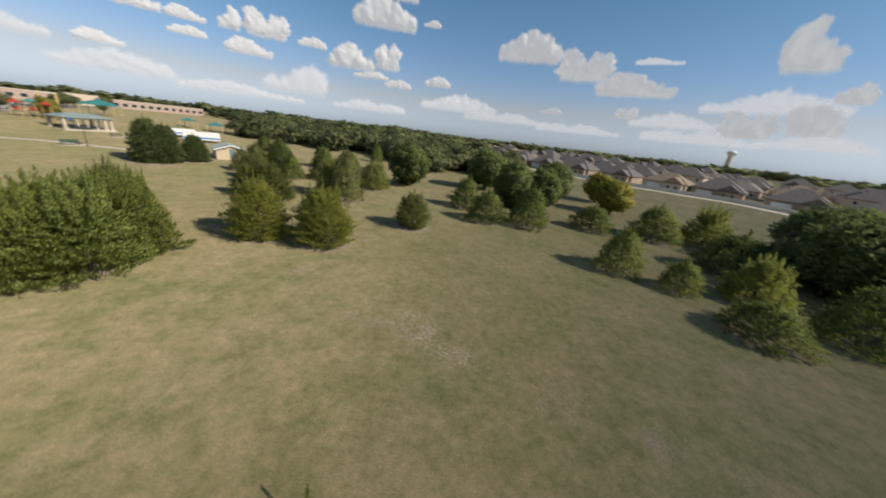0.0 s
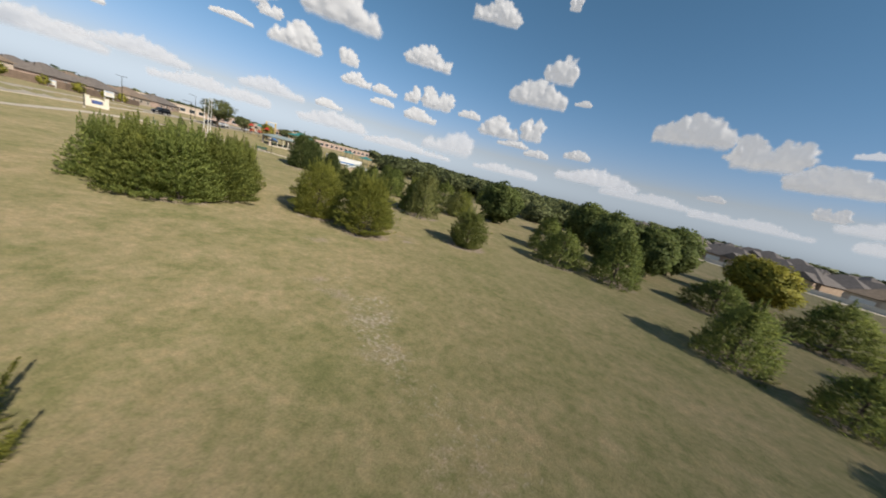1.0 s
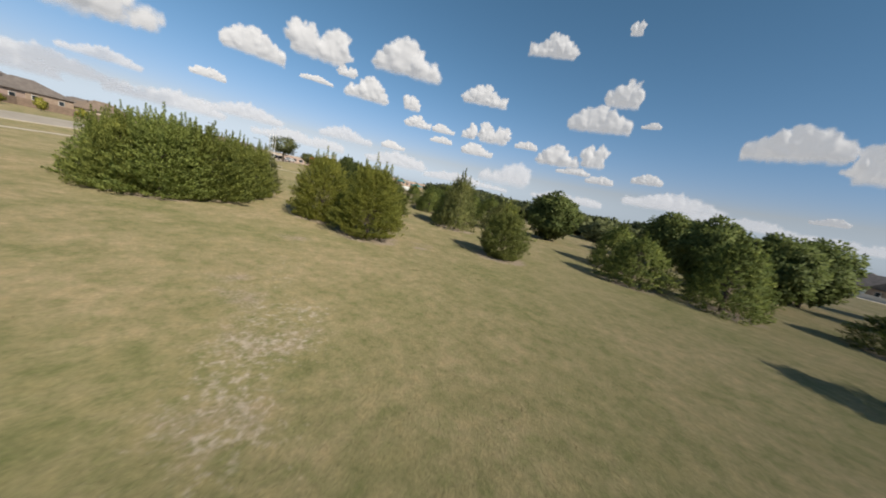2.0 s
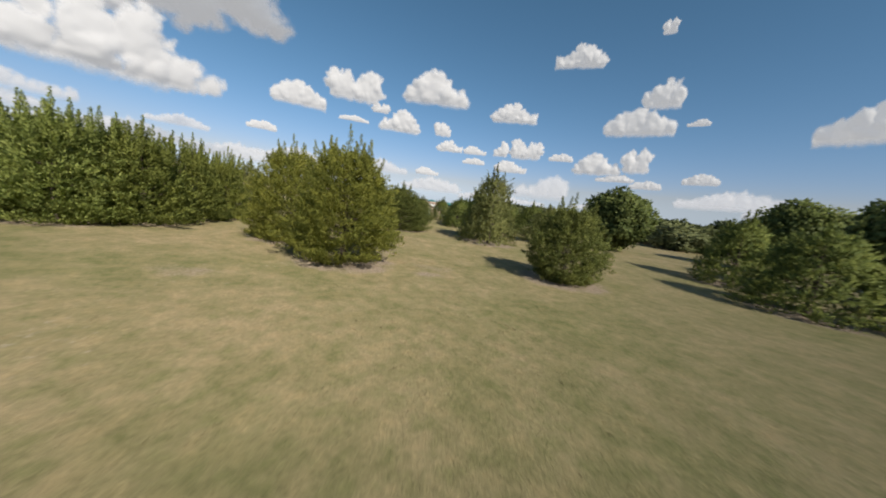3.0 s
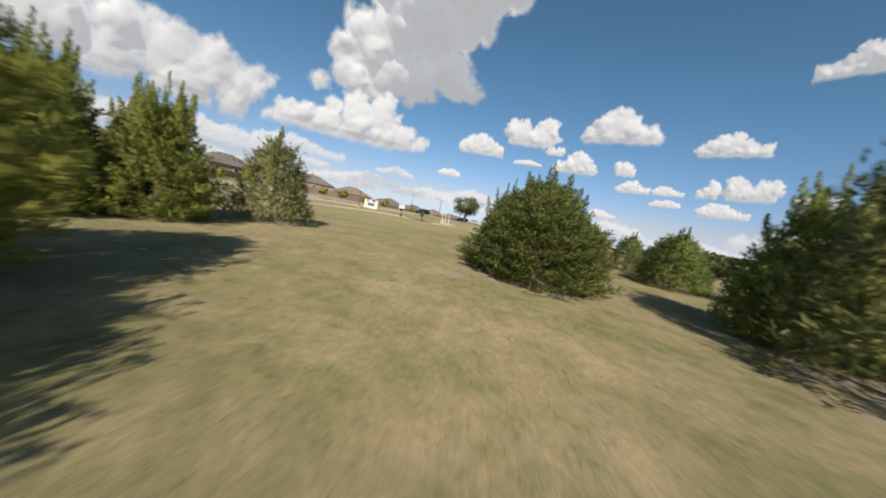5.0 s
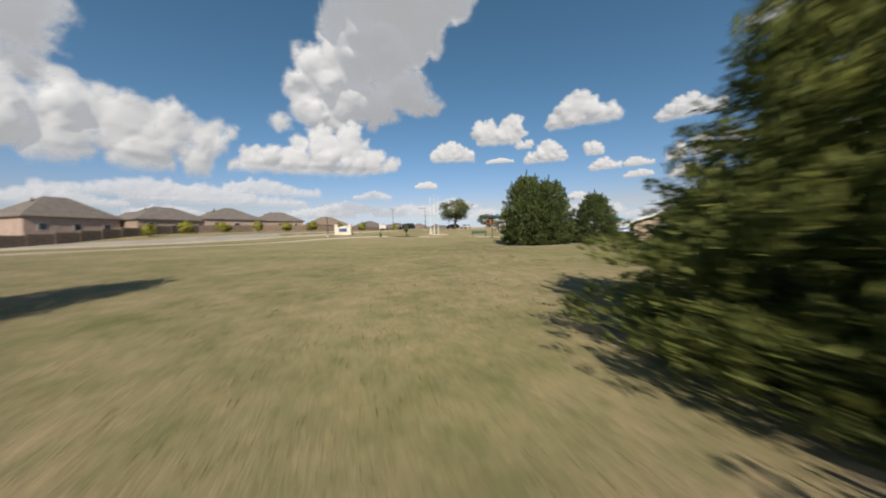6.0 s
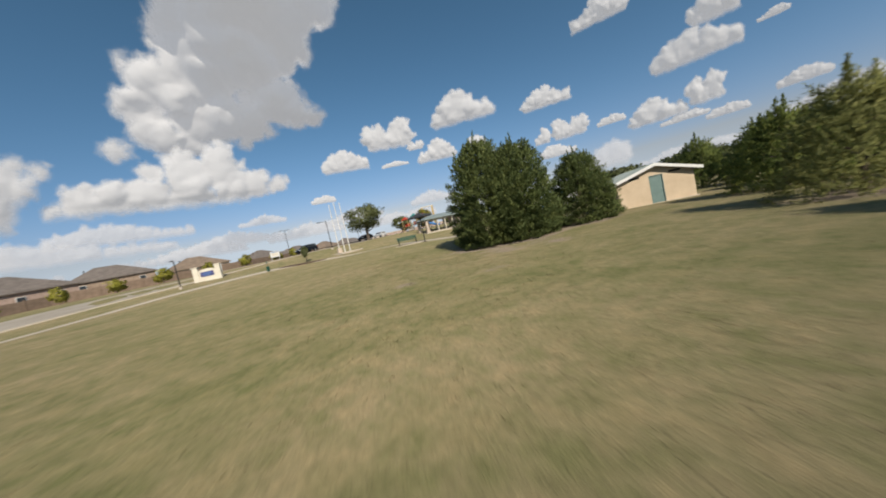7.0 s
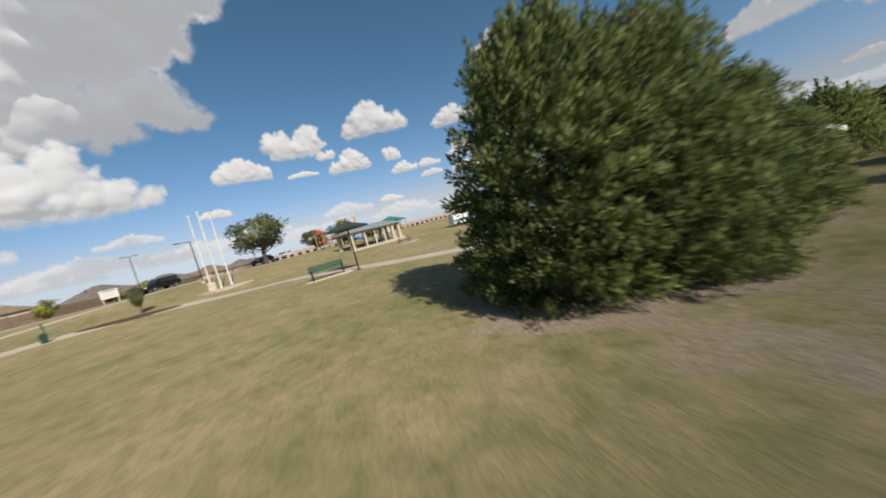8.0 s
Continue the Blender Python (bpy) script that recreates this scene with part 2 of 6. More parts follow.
M_YELLOW = surface("tan-yellow paint", (0.50, 0.36, 0.15), (0.60, 0.44, 0.20), 2.0, 0.5)
M_NAVY = surface("navy panel", (0.055, 0.055, 0.16), (0.085, 0.082, 0.23), 2.0, 0.35)
M_CREAM = surface("cream masonry paint", (0.66, 0.60, 0.49), (0.78, 0.72, 0.60), 1.5, 0.8)
M_BLUE = surface("blue paint", (0.05, 0.17, 0.42), (0.08, 0.24, 0.55), 2.0, 0.4)
M_CAR_DARK = surface("dark blue car paint", (0.010, 0.013, 0.022), (0.016, 0.020, 0.032), 1.0, 0.18, 0.2)
M_CAR_LIGHT = surface("silver car paint", (0.45, 0.45, 0.46), (0.55, 0.55, 0.56), 1.0, 0.25, 0.4)
M_CAR_WHITE = surface("white car paint", (0.68, 0.68, 0.68), (0.78, 0.78, 0.78), 1.0, 0.25)
M_TYRE = surface("black rubber", (0.012, 0.012, 0.012), (0.025, 0.025, 0.025), 4.0, 0.9)
M_RIM = surface("alloy", (0.35, 0.35, 0.36), (0.45, 0.45, 0.46), 2.0, 0.3, 0.8)
M_LAMP_RED = surface("red lamp lens", (0.30, 0.02, 0.015), (0.40, 0.03, 0.02), 2.0, 0.2)
M_LAMP_CLEAR = surface("clear lamp lens", (0.6, 0.6, 0.6), (0.7, 0.7, 0.7), 2.0, 0.15)
M_MULCH = surface("dark mulch", (0.06, 0.035, 0.022), (0.12, 0.07, 0.045), 3.0, 0.95, grain=25, depth=0.03)
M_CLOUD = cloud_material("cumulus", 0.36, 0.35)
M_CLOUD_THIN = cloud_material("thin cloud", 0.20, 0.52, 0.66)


# ---- helpers for meshes ----
def mesh_from(name, verts, faces, mat, smooth=False):
    me = bpy.data.meshes.new(name)
    me.from_pydata([tuple(v) for v in verts], [], [tuple(f) for f in faces])
    me.materials.append(mat)
    if smooth:
        me.polygons.foreach_set("use_smooth", [True] * len(me.polygons))
    me.update()
    return me


def part(name, bm, mat, parent=None, label="", smooth=False):
    """Links a bmesh or a mesh as one object, under a thing or a part."""
    if isinstance(bm, bmesh.types.BMesh):
        me = bpy.data.meshes.new(name)
        bm.to_mesh(me)
        bm.free()
        me.materials.append(mat)
        if smooth:
            me.polygons.foreach_set("use_smooth", [True] * len(me.polygons))
    else:
        me = bm
    ob = new(name, me)
    ob.parent = parent
    if label:
        tagged(ob, label)
    return ob


def thing(name, x, y, z, turn=0.0):
    ob = new(name)
    ob.empty_display_size = 0.2
    ob.matrix_world = pose(x, y, z, 0, 0, turn)
    return ob


def box(bm, x0, x1, y0, y1, z0, z1, bevel=0.0):
    r = bmesh.ops.create_cube(bm, size=1.0, matrix=Matrix.Translation(((x0 + x1) / 2, (y0 + y1) / 2, (z0 + z1) / 2)) @ Matrix.Diagonal((x1 - x0, y1 - y0, z1 - z0, 1)))
    if bevel:
        edges = list({e for v in r["verts"] for e in v.link_edges})
        bmesh.ops.bevel(bm, geom=edges, offset=bevel, segments=2, affect="EDGES")
    return bm


def boxed(*args):
    return box(bmesh.new(), *args)


def rod(bm, a, b, r0, r1=None, sides=10):
    a, b = Vector(a), Vector(b)
    d = b - a
    m = Matrix.Translation((a + b) / 2) @ d.to_track_quat("Z", "Y").to_matrix().to_4x4()
    bmesh.ops.create_cone(bm, cap_ends=True, segments=sides, radius1=r0, radius2=r0 if r1 is None else r1, depth=d.length, matrix=m)
    return bm


def prism(bm, outline, y0, y1):
    """An outline in x and z, drawn out along y."""
    front = [bm.verts.new((x, y0, z)) for x, z in outline]
    back = [bm.verts.new((x, y1, z)) for x, z in outline]
    bm.faces.new(front)
    bm.faces.new(back[::-1])
    n = len(outline)
    for i in range(n):
        bm.faces.new((front[i], back[i], back[(i + 1) % n], front[(i + 1) % n])[::-1])
    bmesh.ops.recalc_face_normals(bm, faces=bm.faces)
    return bm


# ---- the ground ----
def soft_step(v, w):
    return w * np.logaddexp(0.0, v / w)


def land(x, y):
    """Height of the ground: a field that climbs gently to the road in the west."""
    x, y = np.asarray(x, float), np.asarray(y, float)
    z = -0.015 * (x - 40) + 0.015 * soft_step(x - 75, 12) - 0.015 * soft_step(-150 - x, 30)
    z = z + 0.13 * soft_step(-43 - x, 3) - 0.13 * soft_step(-59 - x, 4)
    west = -0.03 + 0.09 / (1 + np.exp(np.clip((y + 22) / 8, -40, 40)))
    z = z + west * (soft_step(-74 - x, 6) - soft_step(-128 - x, 15)) + 0.4 * np.exp(-((x + 32) / 9) ** 2 - ((y - 11) / 9) ** 2) - 0.2 * np.exp(-((x + 10) / 6) ** 2 - ((y - 6) / 5) ** 2)
    return z + 0.05 * np.sin(x * 0.21 + 1.3) * np.sin(y * 0.17 + 0.4)


def land_at(x, y):
    return float(land(x, y))


# trees: x, y, radius, height
NEAR_JUNIPERS = [(35.9, -9.8, 2.15, 4.4), (29.4, -18.2, 2.3, 5.8), (23.9, -18.4, 2.15, 5.7)]
SHED_JUNIPERS = [(-10.7, 8.35, 2.55, 7.6), (-8.7, 9.4, 2.2, 6.7), (-7.05, 13.2, 1.95, 5.1)]
MID_JUNIPERS = [
    (25.7, -1.8, 2.5, 7.3), (22.6, 0.8, 2.1, 5.7), (26.1, 9.1, 2.5, 4.7), (26.8, 9.9, 2.2, 5.0), (42.2, 3.7, 2.2, 5.4), (44.7, -3.3, 2.3, 4.6), (50.4, -2.8, 2.5, 6.2),
    (60.0, -0.3, 2.5, 3.9), (56.3, -15.4, 2.0, 4.6), (68.1, -1.5, 2.8, 5.3), (60.2, -18.4, 1.6, 3.1), (61.2, -24.9, 2.2, 2.9),
    (14.5, -5.4, 1.8, 4.5), (11.6, 1.0, 2.0, 4.2), (17.3, -5.35, 2.6, 4.9), (8.0, 5.2, 1.7, 4.2), (37.5, -39.3, 1.5, 2.3), (35.7, -39.9, 1.6, 2.2), (3.8, 9.9, 1.9, 4.2),
]
LEFT_JUNIPERS = [
    (17.7, -28.5, 1.6, 5.6), (19.0, -26.8, 2.1, 6.1), (18.3, -23.9, 2.0, 5.8), (16.4, -21.6, 1.5, 5.6), (9.9, -16.8, 1.6, 5.2),
    (14.2, -27.2, 2.1, 5.6), (13.6, -24.0, 2.1, 5.4), (17.6, -25.4, 2.1, 5.9), (14.6, -19.4, 1.4, 5.3), (12.8, -20.6, 1.6, 5.0), (13.0, -28.8, 1.6, 5.0),
]
PATCHES = [(38.9, -29.0, 1.6), (36.6, -28.6, 1.2), (29.8, -23.6, 1.2), (35.0, -28.2, 1.0), (45.0, -32.7, 1.3), (48.8, -34.0, 1.4), (41.0, -30.5, 1.1), (-5.3, -1.4, 0.55),
           (-3.3, 0.9, 0.6), (31.5, -15.0, 1.2), (27.5, -14.5, 1.3), (28.7, -15.8, 1.0), (32.5, -15.9, 0.9), (16.6, -8.4, 1.5), (18.6, -8.9, 1.1), (-4.6, 6.2, 1.2), (-6.5, 5.0, 1.1), (-8.6, 4.9, 0.9), (-7.7, 5.6, 1.3), (-6.3, 7.2, 1.4), (-6.6, 3.4, 0.6), (-12.3, 5.2, 0.7)]


def worn_line():
    """A broken line of worn spots from tree to tree across the field."""
    rng = random.Random(5)
    line = [(28.3, -15.0), (28.6, -19.5), (29.6, -23.0), (34.4, -26.4), (37.4, -28.0), (39.5, -29.3), (41.5, -30.2), (44.2, -31.4), (46.8, -32.4), (49.1, -33.9), (53.0, -35.6)]
    out = []
    for (xa, ya), (xb, yb) in zip(line, line[1:]):
        for i in range(7):
            f = (i + rng.random()) / 7
            out.append((xa + (xb - xa) * f + rng.gauss(0, 0.5), ya + (yb - ya) * f + rng.gauss(0, 0.5), rng.uniform(0.3, 0.7)))
    return out


def ground():
    n = 380
    u = np.linspace(-1, 1, n)
    k = 8.4
    stretch = 4900 * (np.sinh(k * u) / np.sinh(k) * 0.985 + 0.015 * u)
    xs, ys = 18 + stretch, -6 + stretch
    gx, gy = np.meshgrid(xs, ys, indexing="ij")
    gz = land(gx, gy)
    verts = np.stack([gx, gy, gz], -1).reshape(-1, 3)
    idx = np.arange(n * n).reshape(n, n)
    faces = np.stack([idx[:-1, :-1], idx[1:, :-1], idx[1:, 1:], idx[:-1, 1:]], -1).reshape(-1, 4)
    me = bpy.data.meshes.new("ground")
    me.from_pydata(verts.tolist(), [], faces.tolist())
    me.materials.append(M_GRASS)
    me.polygons.foreach_set("use_smooth", [True] * len(me.polygons))
    x, y = verts[:, 0], verts[:, 1]
    bare = np.zeros(len(verts))
    for tx, ty, r, h in NEAR_JUNIPERS + SHED_JUNIPERS + MID_JUNIPERS + LEFT_JUNIPERS:
        d = np.hypot(x - tx, y - ty)
        bare = np.maximum(bare, (0.9 if tx < -3 else 0.72) * np.clip((r * (1.18 if tx < -3 else 1.05) + 0.5 - d) / 1.1, 0, 1))
    for tx, ty, r in PATCHES:
        bare = np.maximum(bare, (0.66 if ty > -17 else 0.54) * np.exp(-((x - tx) ** 2 + (y - ty) ** 2) / r ** 2))
    lush = 0.35 * np.exp(-((x + 6) / 24) ** 4 - ((y - 2) / 18) ** 4) + 0.5 * np.exp(-((x - 52) / 22) ** 4 - ((y + 14) / 26) ** 4) + 0.4 * np.exp(-((x - 2) / 8) ** 4 - ((y - 3) / 8) ** 4)
    trail = np.zeros(len(verts))
    for tx, ty, r in worn_line():
        trail = np.maximum(trail, (0.55 + 0.45 * math.exp(-((tx - 39) / 3.5) ** 2)) * np.exp(-((x - tx) ** 2 + (y - ty) ** 2) / (1.4 * r) ** 2))
    for name, values in (("bare", bare), ("lush", lush), ("trail", trail)):
        at = me.attributes.new(name, "FLOAT", "POINT")
        at.data.foreach_set("value", values.astype(np.float32))
    return tagged(new("ground", me), "mown dry grass with bare worn patches", "ground", kind="structure")


ground()


def ribbon(name, line, width, mat, lift, label, category, thick=0.12, step=1.5):
    """A strip laid on the ground along a smooth line."""
    pts = [Vector(p) for p in line]
    fine = []
    for i in range(len(pts) - 1):
        p0, p1, p2, p3 = pts[max(i - 1, 0)], pts[i], pts[i + 1], pts[min(i + 2, len(pts) - 1)]
        k = max(2, int((p2 - p1).length / step))
        for j in range(k):
            s = j / k
            fine.append(0.5 * ((2 * p1) + (p2 - p0) * s + (2 * p0 - 5 * p1 + 4 * p2 - p3) * s * s + (3 * p1 - p0 - 3 * p2 + p3) * s ** 3))
    fine.append(pts[-1])
    verts, faces = [], []
    for i, p in enumerate(fine):
        d = (fine[min(i + 1, len(fine) - 1)] - fine[max(i - 1, 0)]).normalized()
        side = Vector((-d.y, d.x)) * width / 2
        for q in (p - side, p + side):
            z = land_at(q.x, q.y) + lift
            verts += [(q.x, q.y, z), (q.x, q.y, z - thick)]
        if i:
            a, b = 4 * (i - 1), 4 * i
            faces += [(a, b, b + 2, a + 2), (a + 1, a, a + 2, a + 3)[::-1] if i == 1 else (a, a + 1, b + 1, b), (a + 2, b + 2, b + 3, a + 3), (a, a + 1, b + 1, b)]
    me = mesh_from(name, verts, list(dict.fromkeys(faces)), mat)
    bm = bmesh.new()
    bm.from_mesh(me)
    bmesh.ops.recalc_face_normals(bm, faces=bm.faces)
    bm.to_mesh(me)
    bm.free()
    return tagged(new(name, me), label, category, kind="structure")


ribbon("footpath", [(-14, -50), (-25, -34), (-32.6, -24.5), (-39, -18.5), (-43.5, -12.5), (-46, -5), (-46, 1), (-43.5, 6.5), (-36.5, 10.2), (-28, 12.9), (-21.5, 15.8), (-15, 18.8), (-12, 25), (-14, 34), (-22, 41)],
       1.8, M_CONCRETE, 0.03, "pale concrete footpath curving through the grass", "path")
ribbon("road", [(-28, -80), (-43, -46), (-53, -22), (-56.5, -13), (-63, -1), (-70, 9), (-80, 21), (-99, 40), (-130, 64), (-180, 98)], 9.0, M_ASPHALT, 0.03, "wide pale concrete road past the park", "road", 0.2, 3.0)
ribbon("kerb", [(-23.7, -78), (-38.7, -44.4), (-48.7, -20.3), (-52.4, -10.9), (-59, 1.4), (-66.4, 11.8), (-76.6, 24), (-95.8, 43.3), (-127, 67.5)], 0.3, M_CONCRETE, 0.14, "raised concrete kerb along the road", "kerb", 0.25, 3.0)
ribbon("parking_lane", [(-64, 16.5), (-68, 22), (-75, 31), (-86, 44), (-100, 58)], 6.0, M_ASPHALT, 0.035, "concrete parking lane beside the playground", "parking lot", 0.2, 3.0)


ribbon("alley", [(70, 113), (86.5, 94.5), (99, 81.5), (117, 68.5), (131, 58.5), (138.5, 40.5), (141.5, 27.5), (145.5, 5)], 4.2, M_CONCRETE, 0.03, "pale concrete alley before the houses", "road", 0.2, 3.0)


ribbon("school_car_park", [(-118, 60), (-134, 83), (-152, 108), (-170, 134)], 15.0, M_CARPARK, 0.03, "grey asphalt car park before the school", "parking lot", 0.3, 4.0)


# ---- trees ----
def blades(centres, axes, length, width, rng, bend=0.25, out=None):
    """Kite-shaped leaves, one at each centre along its axis, with their upper side outward."""
    n = len(centres)
    axes = axes / (np.linalg.norm(axes, axis=1, keepdims=True) + 1e-9)
    side = np.cross(axes, rng.normal(size=(n, 3)) * (1.0 if out is None else 0.8) + (0.0 if out is None else out))
    side /= np.linalg.norm(side, axis=1, keepdims=True) + 1e-9
    up = np.cross(side, axes)
    if out is not None:
        flip = np.where((up * out).sum(1) < 0, -1.0, 1.0)[:, None]
        side, up = side * flip, up * flip
    L = (length * rng.uniform(0.7, 1.3, n))[:, None]
    W = (width * rng.uniform(0.7, 1.3, n))[:, None]
    p0 = centres
    p1 = centres + axes * L * 0.45 + side * W * 0.5
    p2 = centres + axes * L + up * L * bend * rng.uniform(-1, 1, (n, 1))
    p3 = centres + axes * L * 0.45 - side * W * 0.5
    return np.stack([p0, p1, p2, p3], 1).reshape(-1, 3)


def quads(name, verts, mat, normals=None):
    if isinstance(verts, tuple):
        verts, normals = verts
    n = len(verts) // 4
    me = bpy.data.meshes.new(name)
    me.vertices.add(len(verts))
    me.vertices.foreach_set("co", verts.astype(np.float32).ravel())
    me.loops.add(len(verts))
    me.loops.foreach_set("vertex_index", np.arange(len(verts), dtype=np.int32))
    me.polygons.add(n)
    me.polygons.foreach_set("loop_start", np.arange(0, len(verts), 4, dtype=np.int32))
    me.materials.append(mat)
    me.update(calc_edges=True)
    me.validate()
    if normals is not None:
        me.polygons.foreach_set("use_smooth", [True] * n)
        me.normals_split_custom_set_from_vertices(np.repeat(normals, 4, 0).tolist())
    return me


def juniper_crown(seed, sprays=2200, per=11, leaf=0.17, width=0.05, spires=5, fullness=1.0, taper=1.3, body=0.9, lead=1.0, frond=0.0):
    """A juniper crown 2 m across the radius and 5 m high: rising limbs that carry feathery sprays, with pointed leaders."""
    rng = np.random.default_rng(seed)
    H, R = 5.0, 2.0
    lobes = rng.uniform(0, 2 * np.pi, 5)

    def reach(az, z):
        f = z / H
        r = np.clip(1 - np.clip(f / body, 0, 1) ** taper, 0, 1) ** 0.9 * (0.84 + 0.16 * np.clip(f / 0.12, 0, 1))
        wob = 1 + 0.13 * np.sin(2 * az + lobes[0] + 2 * f) + 0.10 * np.sin(3 * az + lobes[1] - 5 * f) + 0.07 * np.sin(5 * az + lobes[2] + 9 * f)
        return R * r * wob * fullness

    centres, axes, spans, sizes = [], [], [], []
    nb = 260
    for i in range(nb):
        f = (i + rng.uniform(0, 1)) / nb
        zs = H * (0.004 + (body - 0.16) * f ** 1.2)
        az = i * 2.39996 + rng.normal(0, 0.25)
        out = reach(az, zs + 0.3) * rng.uniform(0.90, 1.06)
        rise = out * rng.uniform(0.02, 0.40) * min(1.0, 0.3 + 3 * f) + (0.2 if f > 0.5 else 0.0)
        d = np.array([np.cos(az), np.sin(az), 0.0])
        k = max(5, int(sprays / nb * (0.55 + 0.9 * out / R)))
        tufts = max(2, k // 6)
        which = rng.integers(0, tufts, k)
        s = np.sqrt(rng.uniform(0.35, 1.0, tufts))
        s[0] = 1.0
        side = np.array([-d[1], d[0], 0.0])
        tuft = d * (out * s)[:, None] + side * (rng.normal(0, 0.22, tufts) * (0.4 + s))[:, None]
        tuft[:, 2] = zs + rise * s ** 1.6 + rng.normal(0, 0.12, tufts)
        off = rng.normal(0, 1.0, (k, 3)) * np.array([0.10, 0.10, 0.075])
        pos = tuft[which] + off + d * (rng.normal(0, 1.0, (k, 1)) * frond) - np.array([0, 0, 0.3]) * np.abs(off[:, 2:3]) * (frond > 0)
        ax = d * rng.uniform(0.45, 0.9, (k, 1)) + off * 5.5 + np.array([0, 0, 1.0]) * rng.uniform(0.15, 0.8, (k, 1))
        centres.append(pos)
        axes.append(ax)
        spans.append(np.ones(k))
        sizes.append(np.ones(k))
    # pointed leaders above the round body: a thin stem with side twigs that shorten towards its tip
    for i in range(spires):
        az = i * 2.4 + rng.uniform(-0.4, 0.4)
        off = 0.0 if i == 0 else rng.uniform(0.12, 0.72 if lead < 1.5 else 0.9)
        base = np.array([np.cos(az), np.sin(az), 0.0]) * R * off
        z0 = H * body * np.clip(1 - off ** 1.1 - 0.12, 0.2, 1) ** (1 / taper)
        tall = max(H - z0, 0.8) if i == 0 else rng.uniform(0.55, 1.5) * (1.2 - 0.6 * off) * lead
        k = int(16 + 30 * tall)
        s = rng.uniform(0, 1, k) ** 0.85
        a2 = rng.uniform(0, 2 * np.pi, k)
        lean = np.array([np.cos(az), np.sin(az), 0.0]) * (0.9 if lead > 1.5 else 0.35) * off
        stem = base + lean * s[:, None] + np.stack([0.0 * s, 0.0 * s, z0 - 0.3 + (tall + 0.2) * s], 1)
        twig = (0.07 + 0.30 * (1 - s) ** 0.9) * rng.uniform(0.6, 1.1, k)
        rise = 0.55 + 1.5 * s ** 2
        centres.append(stem)
        axes.append(np.stack([np.cos(a2), np.sin(a2), rise], 1))
        spans.append(twig / 0.35)
        sizes.append(np.clip(1.15 - 0.85 * s, 0.3, 0.8))
    c, a = np.concatenate(centres), np.concatenate(axes)
    c[:, 2] = np.maximum(c[:, 2], 0.05)
    a /= np.linalg.norm(a, axis=1, keepdims=True)
    # each spray is a feather of small blades round its axis
    n = len(c)
    t = rng.uniform(-0.15, 1.0, (n, per))
    L = rng.uniform(0.24, 0.46, (n, 1)) * np.concatenate(spans)[:, None]
    pos = c[:, None, :] + a[:, None, :] * (t * L)[..., None]
    ax = a[:, None, :] * rng.uniform(0.7, 1.2, (n, per, 1)) + rng.normal(0, 0.36, (n, per, 3)) + np.array([0, 0, 0.18])
    size = np.concatenate(sizes)
    pos = pos + rng.normal(0, 0.03, pos.shape) * size[:, None, None]
    pos, ax = pos.reshape(-1, 3), ax.reshape(-1, 3)
    out = pos * np.array([1, 1, 0.35]) - np.array([0, 0, 0.35])
    out /= np.linalg.norm(out, axis=1, keepdims=True) + 1e-6
    size = np.repeat(size, per)
    v = blades(pos, ax, leaf * size, width * size ** 0.7, rng, 0.25, out)
    nm = out * 0.45 + np.repeat(a, per, 0) * 0.45 + rng.normal(0, 0.5, out.shape)
    nm /= np.linalg.norm(nm, axis=1, keepdims=True)
    v[:, 2] *= H / v[:, 2].max()
    v[:, 2] = np.maximum(v[:, 2], 0.015)
    return v, nm


